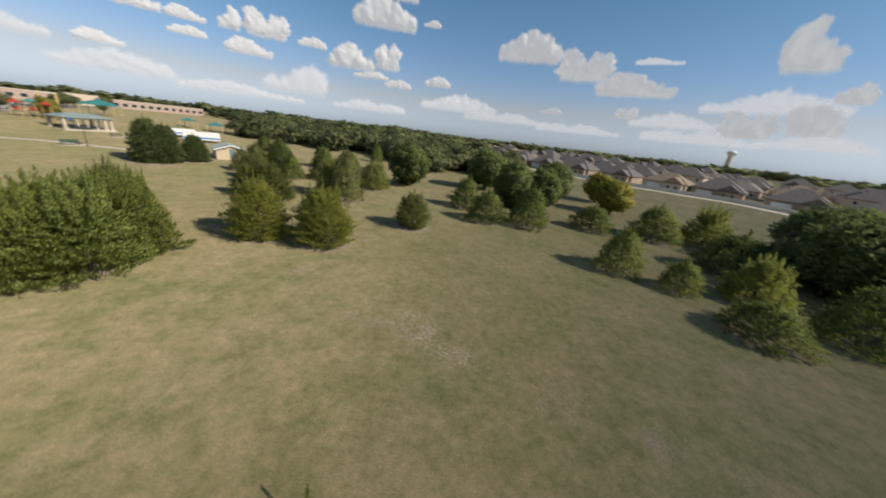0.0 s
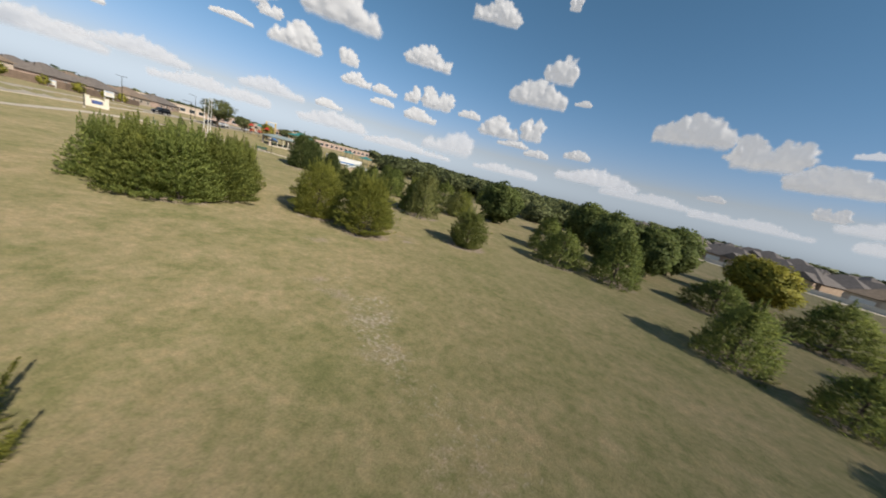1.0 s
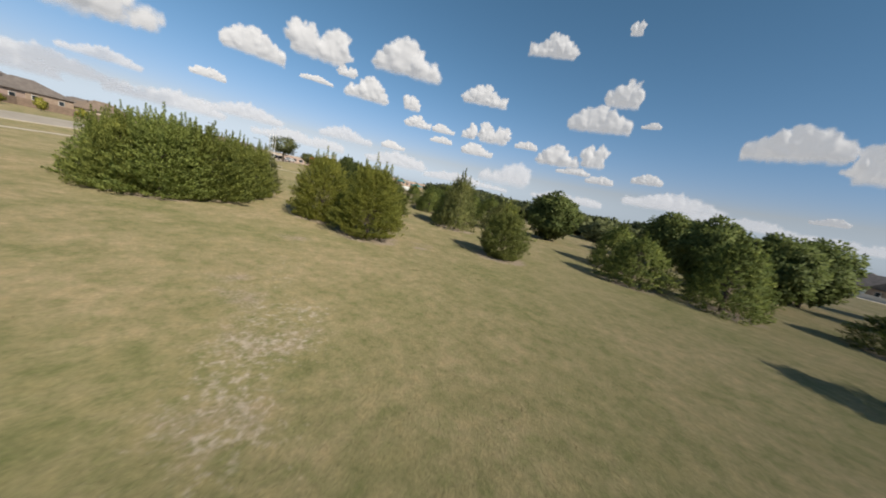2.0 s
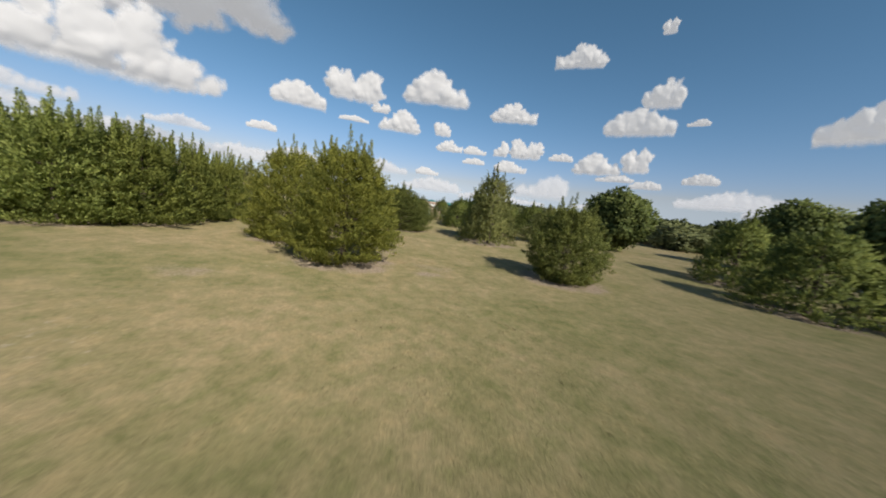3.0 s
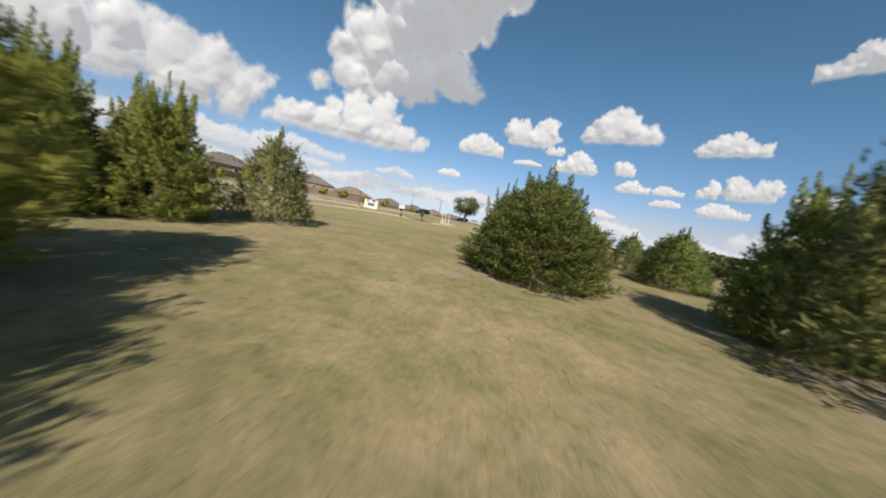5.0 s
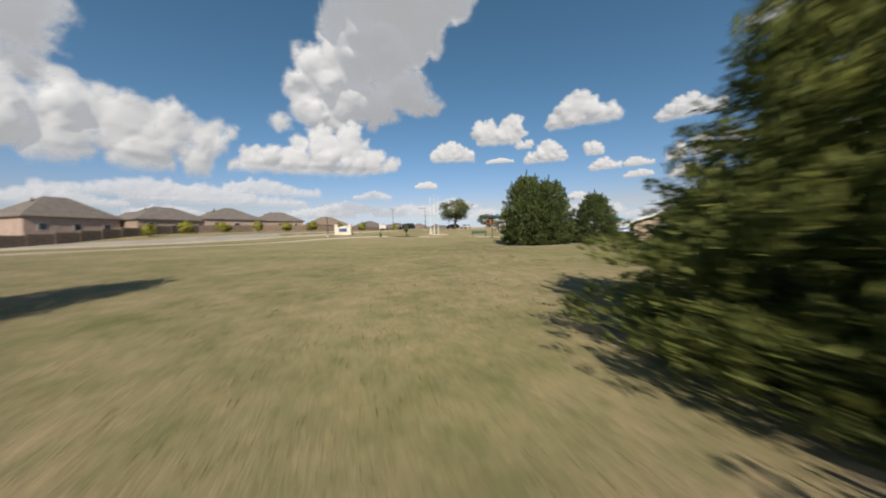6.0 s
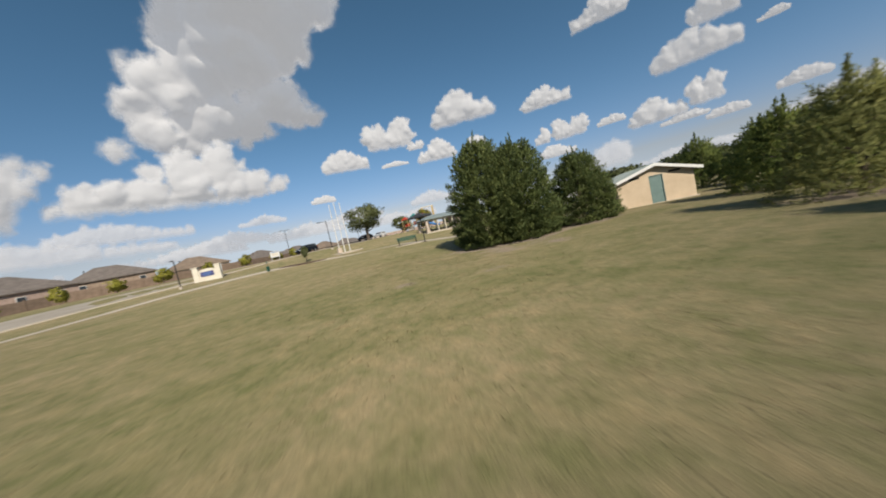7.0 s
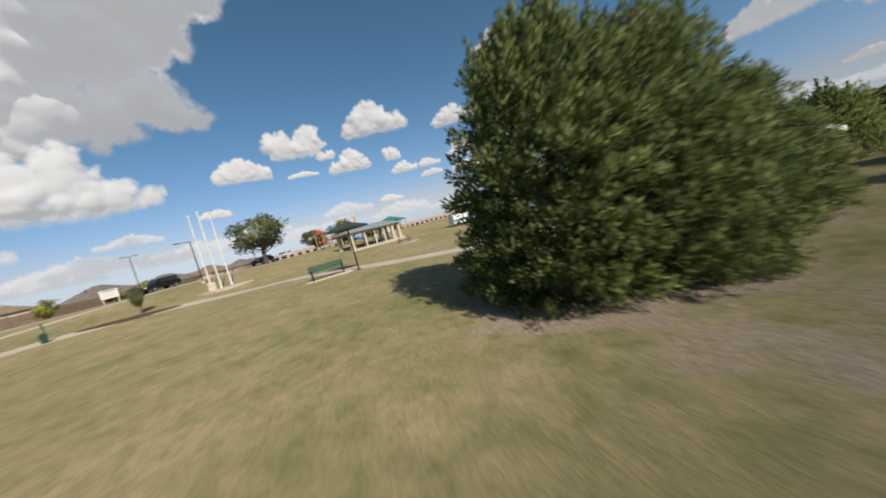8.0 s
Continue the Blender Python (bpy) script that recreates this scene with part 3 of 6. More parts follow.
def bough_crown(seed, boughs=360, tufts=9, per=28, leaf=0.098, width=0.031, foot=0.0, climb0=0.10, leaders=11, tall0=1.0, dome=2.6, tuft=1.0, spike=0.13, girth=1.0, lift=0.0):
    """A dense crown 2 m in radius and 5 m high: boughs set with rounded tufts, dark gaps between them, a ragged pointed top. The foot may draw in; boughs may climb."""
    rng = np.random.default_rng(seed)
    H, R = 5.0, 2.0 * girth
    wave = rng.uniform(0, 2 * np.pi, 4)
    centres, axes, sizes = [], [], []
    for i in range(boughs):
        f = (i + rng.uniform(0, 1)) / boughs
        z = H * 0.93 * f ** 1.1
        az = i * 2.39996 + rng.normal(0, 0.3)
        r = R * (1 - np.clip(z / (H * 0.97), 0, 1) ** dome) ** 0.75 * (0.88 + 0.12 * min(1.0, f / 0.1)) * (1 - foot * max(0.0, 1 - z / (0.38 * H)) ** 1.4)
        r *= 1 + 0.09 * math.sin(2 * az + wave[0] + 3 * f) + 0.07 * math.sin(4 * az + wave[1] - 7 * f)
        r *= rng.uniform(0.80, 1.06) + (spike * rng.uniform(0.6, 1.4) if rng.uniform() > 0.85 - spike * 0.5 else 0.0)
        if lift:
            # the skirt stands clear of the ground on one side
            low = lift * (0.5 + 0.5 * math.cos(az - 0.5)) ** 1.1
            z = low + z * (1 - low / H)
        d = np.array([math.cos(az), math.sin(az), 0.0])
        side = np.array([-d[1], d[0], 0.0])
        climb = climb0 + 1.3 * f ** 2.2
        k = max(4, int(tufts * (0.45 + 0.75 * r / R)))
        s = 1 - rng.uniform(0, 1, k) ** 1.4 * min(0.85, 0.95 / max(r, 0.3))
        s[0] = 1.0
        fan = rng.normal(0, 0.20, k) * (0.35 + s)
        c = d * (r * s)[:, None] + side * fan[:, None]
        c[:, 2] = z + climb * r * (s - 0.8) * 0.9 - 0.05 * np.abs(fan) + rng.normal(0, 0.045, k)
        a = d * 0.9 + side * (fan * 1.6)[:, None] + np.array([0, 0, 1.0]) * (0.28 + climb * 0.6 + rng.normal(0, 0.22, k))[:, None]
        centres.append(c)
        axes.append(a)
        sizes.append(tuft * rng.uniform(0.8, 1.7, k))
    # leaders stand out of the top, each a chain of ever smaller tufts
    for i in range(leaders):
        az, off = i * 2.4 + rng.uniform(-0.4, 0.4), 0.0 if i == 0 else rng.uniform(0.15, 0.6)
        tall = tall0 * (rng.uniform(0.45, 0.95) if i else 0.95)
        z0 = H * 0.92 * (1 - off ** 2) ** 0.6 - 0.2
        k = int(14 * tall0)
        q = np.linspace(0, 1, k)
        a2 = rng.uniform(0, 2 * np.pi, k)
        c = np.stack([math.cos(az) * R * off + 0.12 * np.cos(a2) * (1 - q), math.sin(az) * R * off + 0.12 * np.sin(a2) * (1 - q), z0 + tall * q], 1)
        c[:, :2] += np.array([math.cos(az), math.sin(az)]) * off * 0.35 * q[:, None]
        centres.append(c)
        axes.append(np.stack([np.cos(a2) * 0.6, np.sin(a2) * 0.6, 0.7 + q], 1))
        sizes.append(1.0 - 0.62 * q)
    c, a, g = np.concatenate(centres), np.concatenate(axes), np.concatenate(sizes)
    c[:, 2] = np.maximum(c[:, 2], 0.06)
    a /= np.linalg.norm(a, axis=1, keepdims=True)
    n = len(c)
    # a tuft: short blades that spread from a stem, widest at its middle, closing to a point
    q = rng.uniform(0, 1, (n, per))
    ball = rng.normal(size=(n, per, 3))
    ball -= a[:, None, :] * (ball * a[:, None, :]).sum(2, keepdims=True)
    ball /= np.linalg.norm(ball, axis=2, keepdims=True) + 1e-6
    girth = 0.085 * np.sin(np.pi * (0.12 + 0.80 * q)) * rng.uniform(0.35, 1.0, q.shape)
    pos = c[:, None, :] + (a[:, None, :] * (q * 0.24 - 0.10)[..., None] + ball * girth[..., None]) * g[:, None, None]
    ax = ball * rng.uniform(0.35, 0.8, (n, per, 1)) * (1.1 - q[..., None]) + a[:, None, :] * 0.75 + rng.normal(0, 0.22, ball.shape) + np.array([0, 0, 0.22])
    nm = ball * 0.75 + a[:, None, :] * (q[..., None] * 1.1 - 0.2) + np.array([0, 0, 0.15]) + rng.normal(0, 0.25, ball.shape)
    pos, ax, nm = pos.reshape(-1, 3), ax.reshape(-1, 3), nm.reshape(-1, 3)
    nm /= np.linalg.norm(nm, axis=1, keepdims=True)
    size = np.repeat(g, per)
    v = blades(pos, ax, leaf * size ** 0.6, width * size ** 0.6, rng, 0.25, nm)
    v[:, 2] *= H / v[:, 2].max()
    v[:, 2] = np.maximum(v[:, 2], 0.015)
    return v, nm


def trunk_mesh(name, seed, height, radius, limbs, reach, rise=0.4, low=0.28):
    """A tapered, leaning trunk with limbs that leave it at all heights."""
    rng = random.Random(seed)
    bm = bmesh.new()
    p, r = Vector((0, 0, -0.15)), radius
    stations = [(p.copy(), r)]
    for i in range(7):
        q = Vector((rng.uniform(-0.05, 0.05) * height / 5, rng.uniform(-0.05, 0.05) * height / 5, height * (i + 1) / 7))
        r2 = radius * (1 - (i + 1) / 7.6)
        rod(bm, p, q, r, r2, 9)
        p, r = q, r2
        stations.append((p.copy(), r))
    for i in range(limbs):
        f = low + (0.92 - low) * i / max(limbs - 1, 1)
        k = min(int(f * 7), 6)
        a = stations[k][0].lerp(stations[k + 1][0], f * 7 - k)
        az = i * 2.4 + rng.uniform(-0.3, 0.3)
        out = reach * (1 - f * 0.75) * rng.uniform(0.7, 1.0)
        m = a + Vector((math.cos(az), math.sin(az), rise * 0.6)) * out * 0.55
        e = a + Vector((math.cos(az), math.sin(az), rise * 1.3)) * out
        w = max(stations[k][1] * 0.5, 0.012)
        rod(bm, a, m, w, w * 0.65, 6)
        rod(bm, m, e, w * 0.65, w * 0.2, 5)
    me = bpy.data.meshes.new(name)
    bm.to_mesh(me)
    bm.free()
    me.materials.append(M_BARK)
    return me


def broadleaf_crown(seed, clumps=90, per=110, leaf=0.24, width=0.15, flat=0.85, mid=3.05):
    """A broad crown of leaf clumps, 2 m in radius, from 0.9 m to 5 m high."""
    rng = np.random.default_rng(seed)
    d = rng.normal(size=(clumps, 3))
    d /= np.linalg.norm(d, axis=1, keepdims=True)
    c = d * rng.uniform(0.45, 1.0, (clumps, 1)) ** 0.6 * np.array([1.75, 1.75, 1.75 * flat])
    c[:, 0] *= 1 + 0.12 * np.sin(3 * np.arctan2(d[:, 1], d[:, 0]))
    c[:, 2] += mid
    size = rng.uniform(0.32, 0.62, clumps)
    off = rng.normal(size=(clumps, per, 3))
    off /= np.linalg.norm(off, axis=2, keepdims=True)
    pos = c[:, None, :] + off * (size[:, None, None] * rng.uniform(0.5, 1.0, (clumps, per, 1)))
    ax = off + rng.normal(0, 0.6, off.shape)
    ax[..., 2] -= 0.25
    out = (off * 0.6 + d[:, None, :] * 0.6 + np.array([0, 0, 0.25])).reshape(-1, 3)
    out /= np.linalg.norm(out, axis=1, keepdims=True)
    nm = out + rng.normal(0, 0.25, out.shape)
    nm /= np.linalg.norm(nm, axis=1, keepdims=True)
    return blades(pos.reshape(-1, 3), ax.reshape(-1, 3), leaf, width, rng, 0.4, out), nm


LABEL_JUNIPER = "dense olive-green juniper tree rooted in dry grass"
JUNIPERS_NEAR = [(quads("crown", bough_crown(44 + k, 380, 9, 26, 0.09, 0.027, 0.10, 0.40, 16, 1.5, 2.7, 0.95, 0.2), M_JUNIPER_YELLOW), trunk_mesh("trunk", 45 + k, 4.0, 0.13, 26, 1.15)) for k in range(1)]
JUNIPER_SKIRT = (quads("crown", bough_crown(47, 400, 9, 28, 0.088, 0.026, 0.12, 0.40, 20, 1.6, 2.1, 0.95, 0.2, 1.0, 1.0), M_JUNIPER_YELLOW), trunk_mesh("trunk", 48, 4.0, 0.13, 34, 1.5, 0.3, 0.16))
JUNIPER_RAGGED = (quads("crown", bough_crown(88, 400, 9, 26, 0.092, 0.027, 0.0, 0.30, 14, 1.5, 1.6, 1.0, 0.22, 1.0), M_JUNIPER_OLIVE), trunk_mesh("trunk", 59, 4.0, 0.13, 34, 1.5, 0.25, 0.12))
JUNIPER_VASE = (quads("crown", bough_crown(57, 340, 9, 24, 0.10, 0.030, 0.45, 0.95, 18, 1.6, 1.7, 0.9, 0.22), M_JUNIPER_OLIVE), trunk_mesh("trunk", 58, 4.0, 0.13, 26, 1.15))
JUNIPER_CONE = (quads("crown", bough_crown(83, 400, 9, 26, 0.092, 0.027, 0.0, 0.30, 12, 1.6, 1.2, 1.0, 0.25, 1.0), M_JUNIPER_OLIVE), trunk_mesh("trunk", 49, 4.0, 0.13, 30, 1.3, 0.3, 0.16))
JUNIPERS_MID = [(quads("crown", bough_crown(50 + k, 250, 8, 15, 0.135, 0.042, 0.06, 0.5, 24, 2.0, 1.2, 1.1, 0.22, 1.12), M_JUNIPER), trunk_mesh("trunk", 5 + k, 4.0, 0.13, 20, 1.15)) for k in range(4)]
JUNIPERS_PALE = []
for crown, trunk in JUNIPERS_MID:
    pale = crown.copy()
    pale.materials[0] = M_JUNIPER_PALE
    JUNIPERS_PALE.append((pale, trunk))
JUNIPERS_NEAR_DARK = [(quads("crown", bough_crown(70 + k), M_JUNIPER_DEEP), trunk_mesh("trunk", 14 + k, 4.0, 0.13, 26, 1.15)) for k in range(2)]
JUNIPERS_DARK = [(quads("crown", juniper_crown(60 + k, 1300, 11, 0.17, 0.052, 14, 1.0, 1.5, 0.86), M_JUNIPER_DARK), trunk_mesh("trunk", 10 + k, 4.0, 0.13, 20, 1.15)) for k in range(2)]
JUNIPERS_LOW = [(quads("crown", juniper_crown(90, 600, 16, 0.15, 0.034, 46, 0.9, 1.5, 0.30, 2.6), M_JUNIPER_YELLOW), trunk_mesh("trunk", 25, 3.4, 0.1, 26, 1.4))]
JUNIPERS_GREY = [(quads("crown", juniper_crown(80 + k, 1150, 13, 0.17, 0.036, 9, 1.0, 1.05, 0.86, 1.3, 0.16), M_JUNIPER_GREY), trunk_mesh("trunk", 20 + k, 4.2, 0.12, 26, 1.15)) for k in range(2)]
PARK_TREES = [(quads("crown", broadleaf_crown(104 + k, 75, 60, 0.22, 0.10, 0.85, 3.15), M_LEAF_PARK), trunk_mesh("trunk", 33 + k, 3.9, 0.17, 18, 1.9, 0.8, 0.28)) for k in range(2)]
BROADLEAF_LOW = [(quads("crown", broadleaf_crown(110 + k, 170, 110, 0.22, 0.14, 1.22, 2.6), M_LEAF), trunk_mesh("trunk", 36 + k, 3.9, 0.17, 14, 1.8, 0.7, 0.2)) for k in range(2)]
BROADLEAF_YELLOW = [(quads("crown", broadleaf_crown(120, 130, 90, 0.22, 0.14, 1.1, 2.7), M_LEAF_YELLOW), trunk_mesh("trunk", 40, 3.9, 0.17, 14, 1.8, 0.7, 0.3))]


def plant(name, kind, x, y, r, h, turn, label, category, group, sink=0.0):
    """One tree from a crown and a trunk, brought to its radius and height."""
    e = new(name)
    e.empty_display_size = 0.3
    for pname, me in zip(("crown", "trunk"), kind):
        ob = new(pname, me)
        ob.parent = e
    e.matrix_basis = pose(x, y, land_at(x, y) - sink, 0, 0, turn) @ Matrix.Diagonal((r / 2.0, r / 2.0, h / 5.0, 1))
    return tagged(e, label, category, group)


for i, (x, y, r, h) in enumerate(NEAR_JUNIPERS):
    plant("juniper_tree", JUNIPER_SKIRT if i == 1 else JUNIPERS_NEAR[0] if i == 2 else JUNIPER_VASE, x, y, r, h, 70 * i + 20, "bushy olive-green juniper with pointed leaders over bare earth", "tree", "junipers in the field")


def dead_branch(x, y, z, az, length, seed, thick=0.022):
    """A bare grey-pink branch that forks into fine twigs."""
    rng = random.Random(seed)
    bm = bmesh.new()

    def grow(a, d, span, r, depth):
        for i in range(4):
            d = (d + Vector((rng.gauss(0, 0.22), rng.gauss(0, 0.22), rng.gauss(0, 0.18)))).normalized()
            b = a + d * span / 4
            rod(bm, a, b, r, r * 0.8, 5)
            a, r = b, r * 0.8
            if depth:
                for _ in range(2):
                    grow(a, (d + Vector((rng.gauss(0, 0.7), rng.gauss(0, 0.7), rng.gauss(0, 0.5)))).normalized(), span * 0.45, r * 0.55, depth - 1)

    grow(Vector((0, 0, 0)), Vector((math.cos(az), math.sin(az), 0.1)), length, thick, 2)
    ob = part("dead_branch", bm, M_TWIG)
    ob.location = (x, y, land_at(x, y) + z)
    return ob


host = [o for o in bpy.data.objects if o.name.startswith("juniper_tree") and abs(o.matrix_basis.translation.x - 29.4) < 0.01][0]
for k in range(4):
    twig = dead_branch(29.0 - 0.12 * k, -17.6 + 0.1 * k, 0.45 + 0.22 * k, 1.75 + 0.28 * k, 1.5, 60 + k)
    where = twig.matrix_basis.copy()
    twig.parent = host
    twig.matrix_basis = host.matrix_basis.inverted() @ where
    tagged(twig, "bare grey dead branch")
fallen = dead_branch(16.6, -7.0, 0.05, 0.1, 1.3, 71, 0.009)
fallen.name = "fallen_branch"
tagged(fallen, "bare grey branch lying on the dry grass", "branch")
for i, (x, y, r, h) in enumerate(MID_JUNIPERS):
    kind = JUNIPERS_DARK[i % 2] if i in (4, 5, 6, 7, 8, 9, 10, 11) else JUNIPERS_GREY[i % 2] if i in (0, 2, 18) else JUNIPERS_LOW[0] if i in (16, 17) else JUNIPER_CONE if i in (12, 13) else JUNIPER_RAGGED if i in (14, 15) else JUNIPERS_MID[i % 4]
    plant("juniper_tree", kind, x, y, r, h, 77 * i + 11, LABEL_JUNIPER, "tree", "junipers in the field")
for i, (x, y, r, h) in enumerate(LEFT_JUNIPERS):
    r, h = r * 1.18, h * 0.97
    plant("juniper_tree", JUNIPERS_GREY[0] if i == 4 else (JUNIPERS_MID, JUNIPERS_PALE)[(i + i // 3) % 2][(i * 3 + i // 4) % 4], x, y, r, h, 53 * i + 5, "tall olive juniper in a tight row of its kind", "tree", "row of junipers")
for i, (x, y, r, h) in enumerate(SHED_JUNIPERS):
    plant("juniper_tree", JUNIPERS_NEAR_DARK[i % 2], x, y, r, h, 100 * i + 40, "broad dark-green juniper in a ring of bare earth", "tree", "junipers by the shed")
# more junipers behind the shed and along the edge of the wood
for i, (x, y, r, h) in enumerate([(1.5, 17.0, 2.0, 4.6), (2.5, 24.0, 2.3, 5.0), (-1.0, 30.5, 2.4, 5.2), (-5.5, 32.0, 2.2, 5.4), (5.0, 20.0, 2.2, 5.0), (9.0, 13.5, 2.2, 4.8), (12.5, 9.0, 2.0, 4.6), (17.0, 12.0, 2.3, 5.2),
                                  (16.8, 51.1, 1.9, 5.9), (11.0, 26.0, 2.3, 5.2), (18.5, 20.0, 2.4, 5.5), (75.5, -1.2, 2.9, 6.2), (70.0, -12.4, 3.2, 5.0), (68.6, -24.2, 2.4, 5.0), (66.0, -19.0, 2.2, 4.6)]):
    kind = JUNIPERS_DARK[i % 2] if x < 20 else (JUNIPERS_DARK + JUNIPERS_MID)[i % 6]
    plant("juniper_tree", kind, x, y, r, h, 61 * i, "dark juniper standing at the edge of the wood", "tree", "junipers at the wood")
for i, (x, y, r, h, k) in enumerate([(31.2, 17.0, 3.9, 7.7, 0), (59.7, 18.9, 3.5, 7.9, 1), (50.0, 8.5, 3.4, 7.4, 0), (55.0, 9.0, 3.0, 7.0, 1), (47.0, 24.0, 4.0, 8.2, 1), (76.0, -16.5, 4.3, 7.8, 0), (82.0, -9.0, 4.5, 8.2, 1), (84.0, -22.0, 4.2, 8.0, 0)]):
    plant("broadleaf_tree", BROADLEAF_LOW[k], x, y, r, h, 47 * i, "round leafy green tree in the field", "tree", "broadleaf trees")
for i, (x, y, r, h) in enumerate([(69.1, 13.2, 3.5, 6.5), (72.0, 26.0, 3.2, 6.5)]):
    plant("broadleaf_tree", BROADLEAF_YELLOW[0], x, y, r, h, 40 * i, "broadleaf tree turning yellow-green at the top", "tree", "broadleaf trees")
plant("broadleaf_tree", PARK_TREES[0], -64.0, 20.9, 4.7, 8.6, 15, "wide spreading park tree on the lawn", "tree", "park trees")
plant("broadleaf_tree", PARK_TREES[1], -75.0, 36.0, 3.0, 5.0, 75, "wide spreading park tree on the lawn", "tree", "park trees")
plant("broadleaf_tree", BROADLEAF_YELLOW[0], -62.0, 36.0, 2.3, 5.0, 75, "small yellowing park tree on the lawn", "tree", "park trees")


for i, (x, y, r, h) in enumerate([(-129, 93, 3.4, 6.0), (-137, 101, 3.8, 6.4), (-146, 112, 3.4, 5.6), (-163, 142, 4.0, 6.5), (-112, 58, 3.6, 6.0), (-103, 86, 2.4, 4.4)]):
    plant("broadleaf_tree", PARK_TREES[i % 2], x, y, r, h, 66 * i, "leafy grey-green tree by the school car park", "tree", "park trees")


def wood(name, seed, count, where, label, fine=(38, 30, 0.42, 0.28), mat=None):
    """Far trees that cannot be counted, as one mass of crowns."""
    rng = np.random.default_rng(seed)
    kit = [broadleaf_crown(200 + k, *fine, 0.95, 2.9) for k in range(4)]
    out, norms = [], []
    for i in range(count):
        x, y, r, h = where(rng)
        v, nm = kit[i % 4][0].copy(), kit[i % 4][1].copy()
        a = rng.uniform(0, 6.28)
        turn = np.array([[np.cos(a), -np.sin(a)], [np.sin(a), np.cos(a)]])
        v[:, :2] = v[:, :2] @ turn
        nm[:, :2] = nm[:, :2] @ turn
        norms.append(nm)
        v[:, 2] -= 0.9
        v *= np.array([r / 2, r / 2, h / 4.1])
        out.append(v + np.array([x, y, land_at(x, y)]))
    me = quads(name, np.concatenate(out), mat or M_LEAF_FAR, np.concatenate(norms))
    return tagged(new(name, me), label, "woodland", kind="stuff")


def north(rng):
    a = radians(rng.uniform(-12, 36))
    d = rng.uniform(82 if a < 0.25 else 118 if a < 0.5 else 140, 240)
    return 40 - math.sin(a) * d * 0.95, max(-42 + math.cos(a) * d, 44 + rng.uniform(0, 30)), rng.uniform(3.5, 5.5), rng.uniform(4.5, 7.5)


def beyond(rng):
    a = radians(rng.uniform(-8, 36))
    d = rng.uniform(240, 640)
    return 40 - math.sin(a) * d, -42 + math.cos(a) * d, rng.uniform(8, 13), rng.uniform(6.5, 9.5)


def east(rng):
    return rng.uniform(74, 96), rng.uniform(-72, -10), rng.uniform(3.0, 5.0), rng.uniform(4.5, 7.2)


def skyline(rng):
    a = radians(rng.uniform(-75, 120))
    d = rng.uniform(650, 1500)
    return 40 - math.sin(a) * d, -42 + math.cos(a) * d, rng.uniform(14, 26), rng.uniform(9, 14)


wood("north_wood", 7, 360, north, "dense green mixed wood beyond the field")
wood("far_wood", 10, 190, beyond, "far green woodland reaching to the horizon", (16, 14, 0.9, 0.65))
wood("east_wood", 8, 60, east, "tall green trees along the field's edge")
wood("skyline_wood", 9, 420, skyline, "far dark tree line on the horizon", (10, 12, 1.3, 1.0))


# ---- clouds, 4.4 km off ----
def value_noise(x, y, table):
    n = len(table)
    i, j = np.floor(x).astype(int), np.floor(y).astype(int)
    u, v = x - i, y - j
    u, v = u * u * (3 - 2 * u), v * v * (3 - 2 * v)
    i0, j0, i1, j1 = i % n, j % n, (i + 1) % n, (j + 1) % n
    return (table[i0, j0] * (1 - u) + table[i1, j0] * u) * (1 - v) + (table[i0, j1] * (1 - u) + table[i1, j1] * u) * v


def fractal(x, y, seed, octaves=5, billow=False):
    """Fractal noise about zero; billowed, it swells into rounded heads parted by creases."""
    table = np.random.default_rng(seed).random((64, 64))
    out, amp = 0.0, 1.0
    for k in range(octaves):
        s = 2.03 ** k
        v = value_noise(x * s + 7.3 * k, y * s + 3.1 * k, table) - 0.5
        out = out + amp * (1 - np.abs(v) * 4 if billow else v * 2)
        amp *= 0.52
    return out / 2


def soften(g, turns):
    for _ in range(turns):
        p = np.pad(g, 1, mode="edge")
        g = (p[1:-1, 1:-1] * 2 + p[:-2, 1:-1] + p[2:, 1:-1] + p[1:-1, :-2] + p[1:-1, 2:]) / 6
    return g


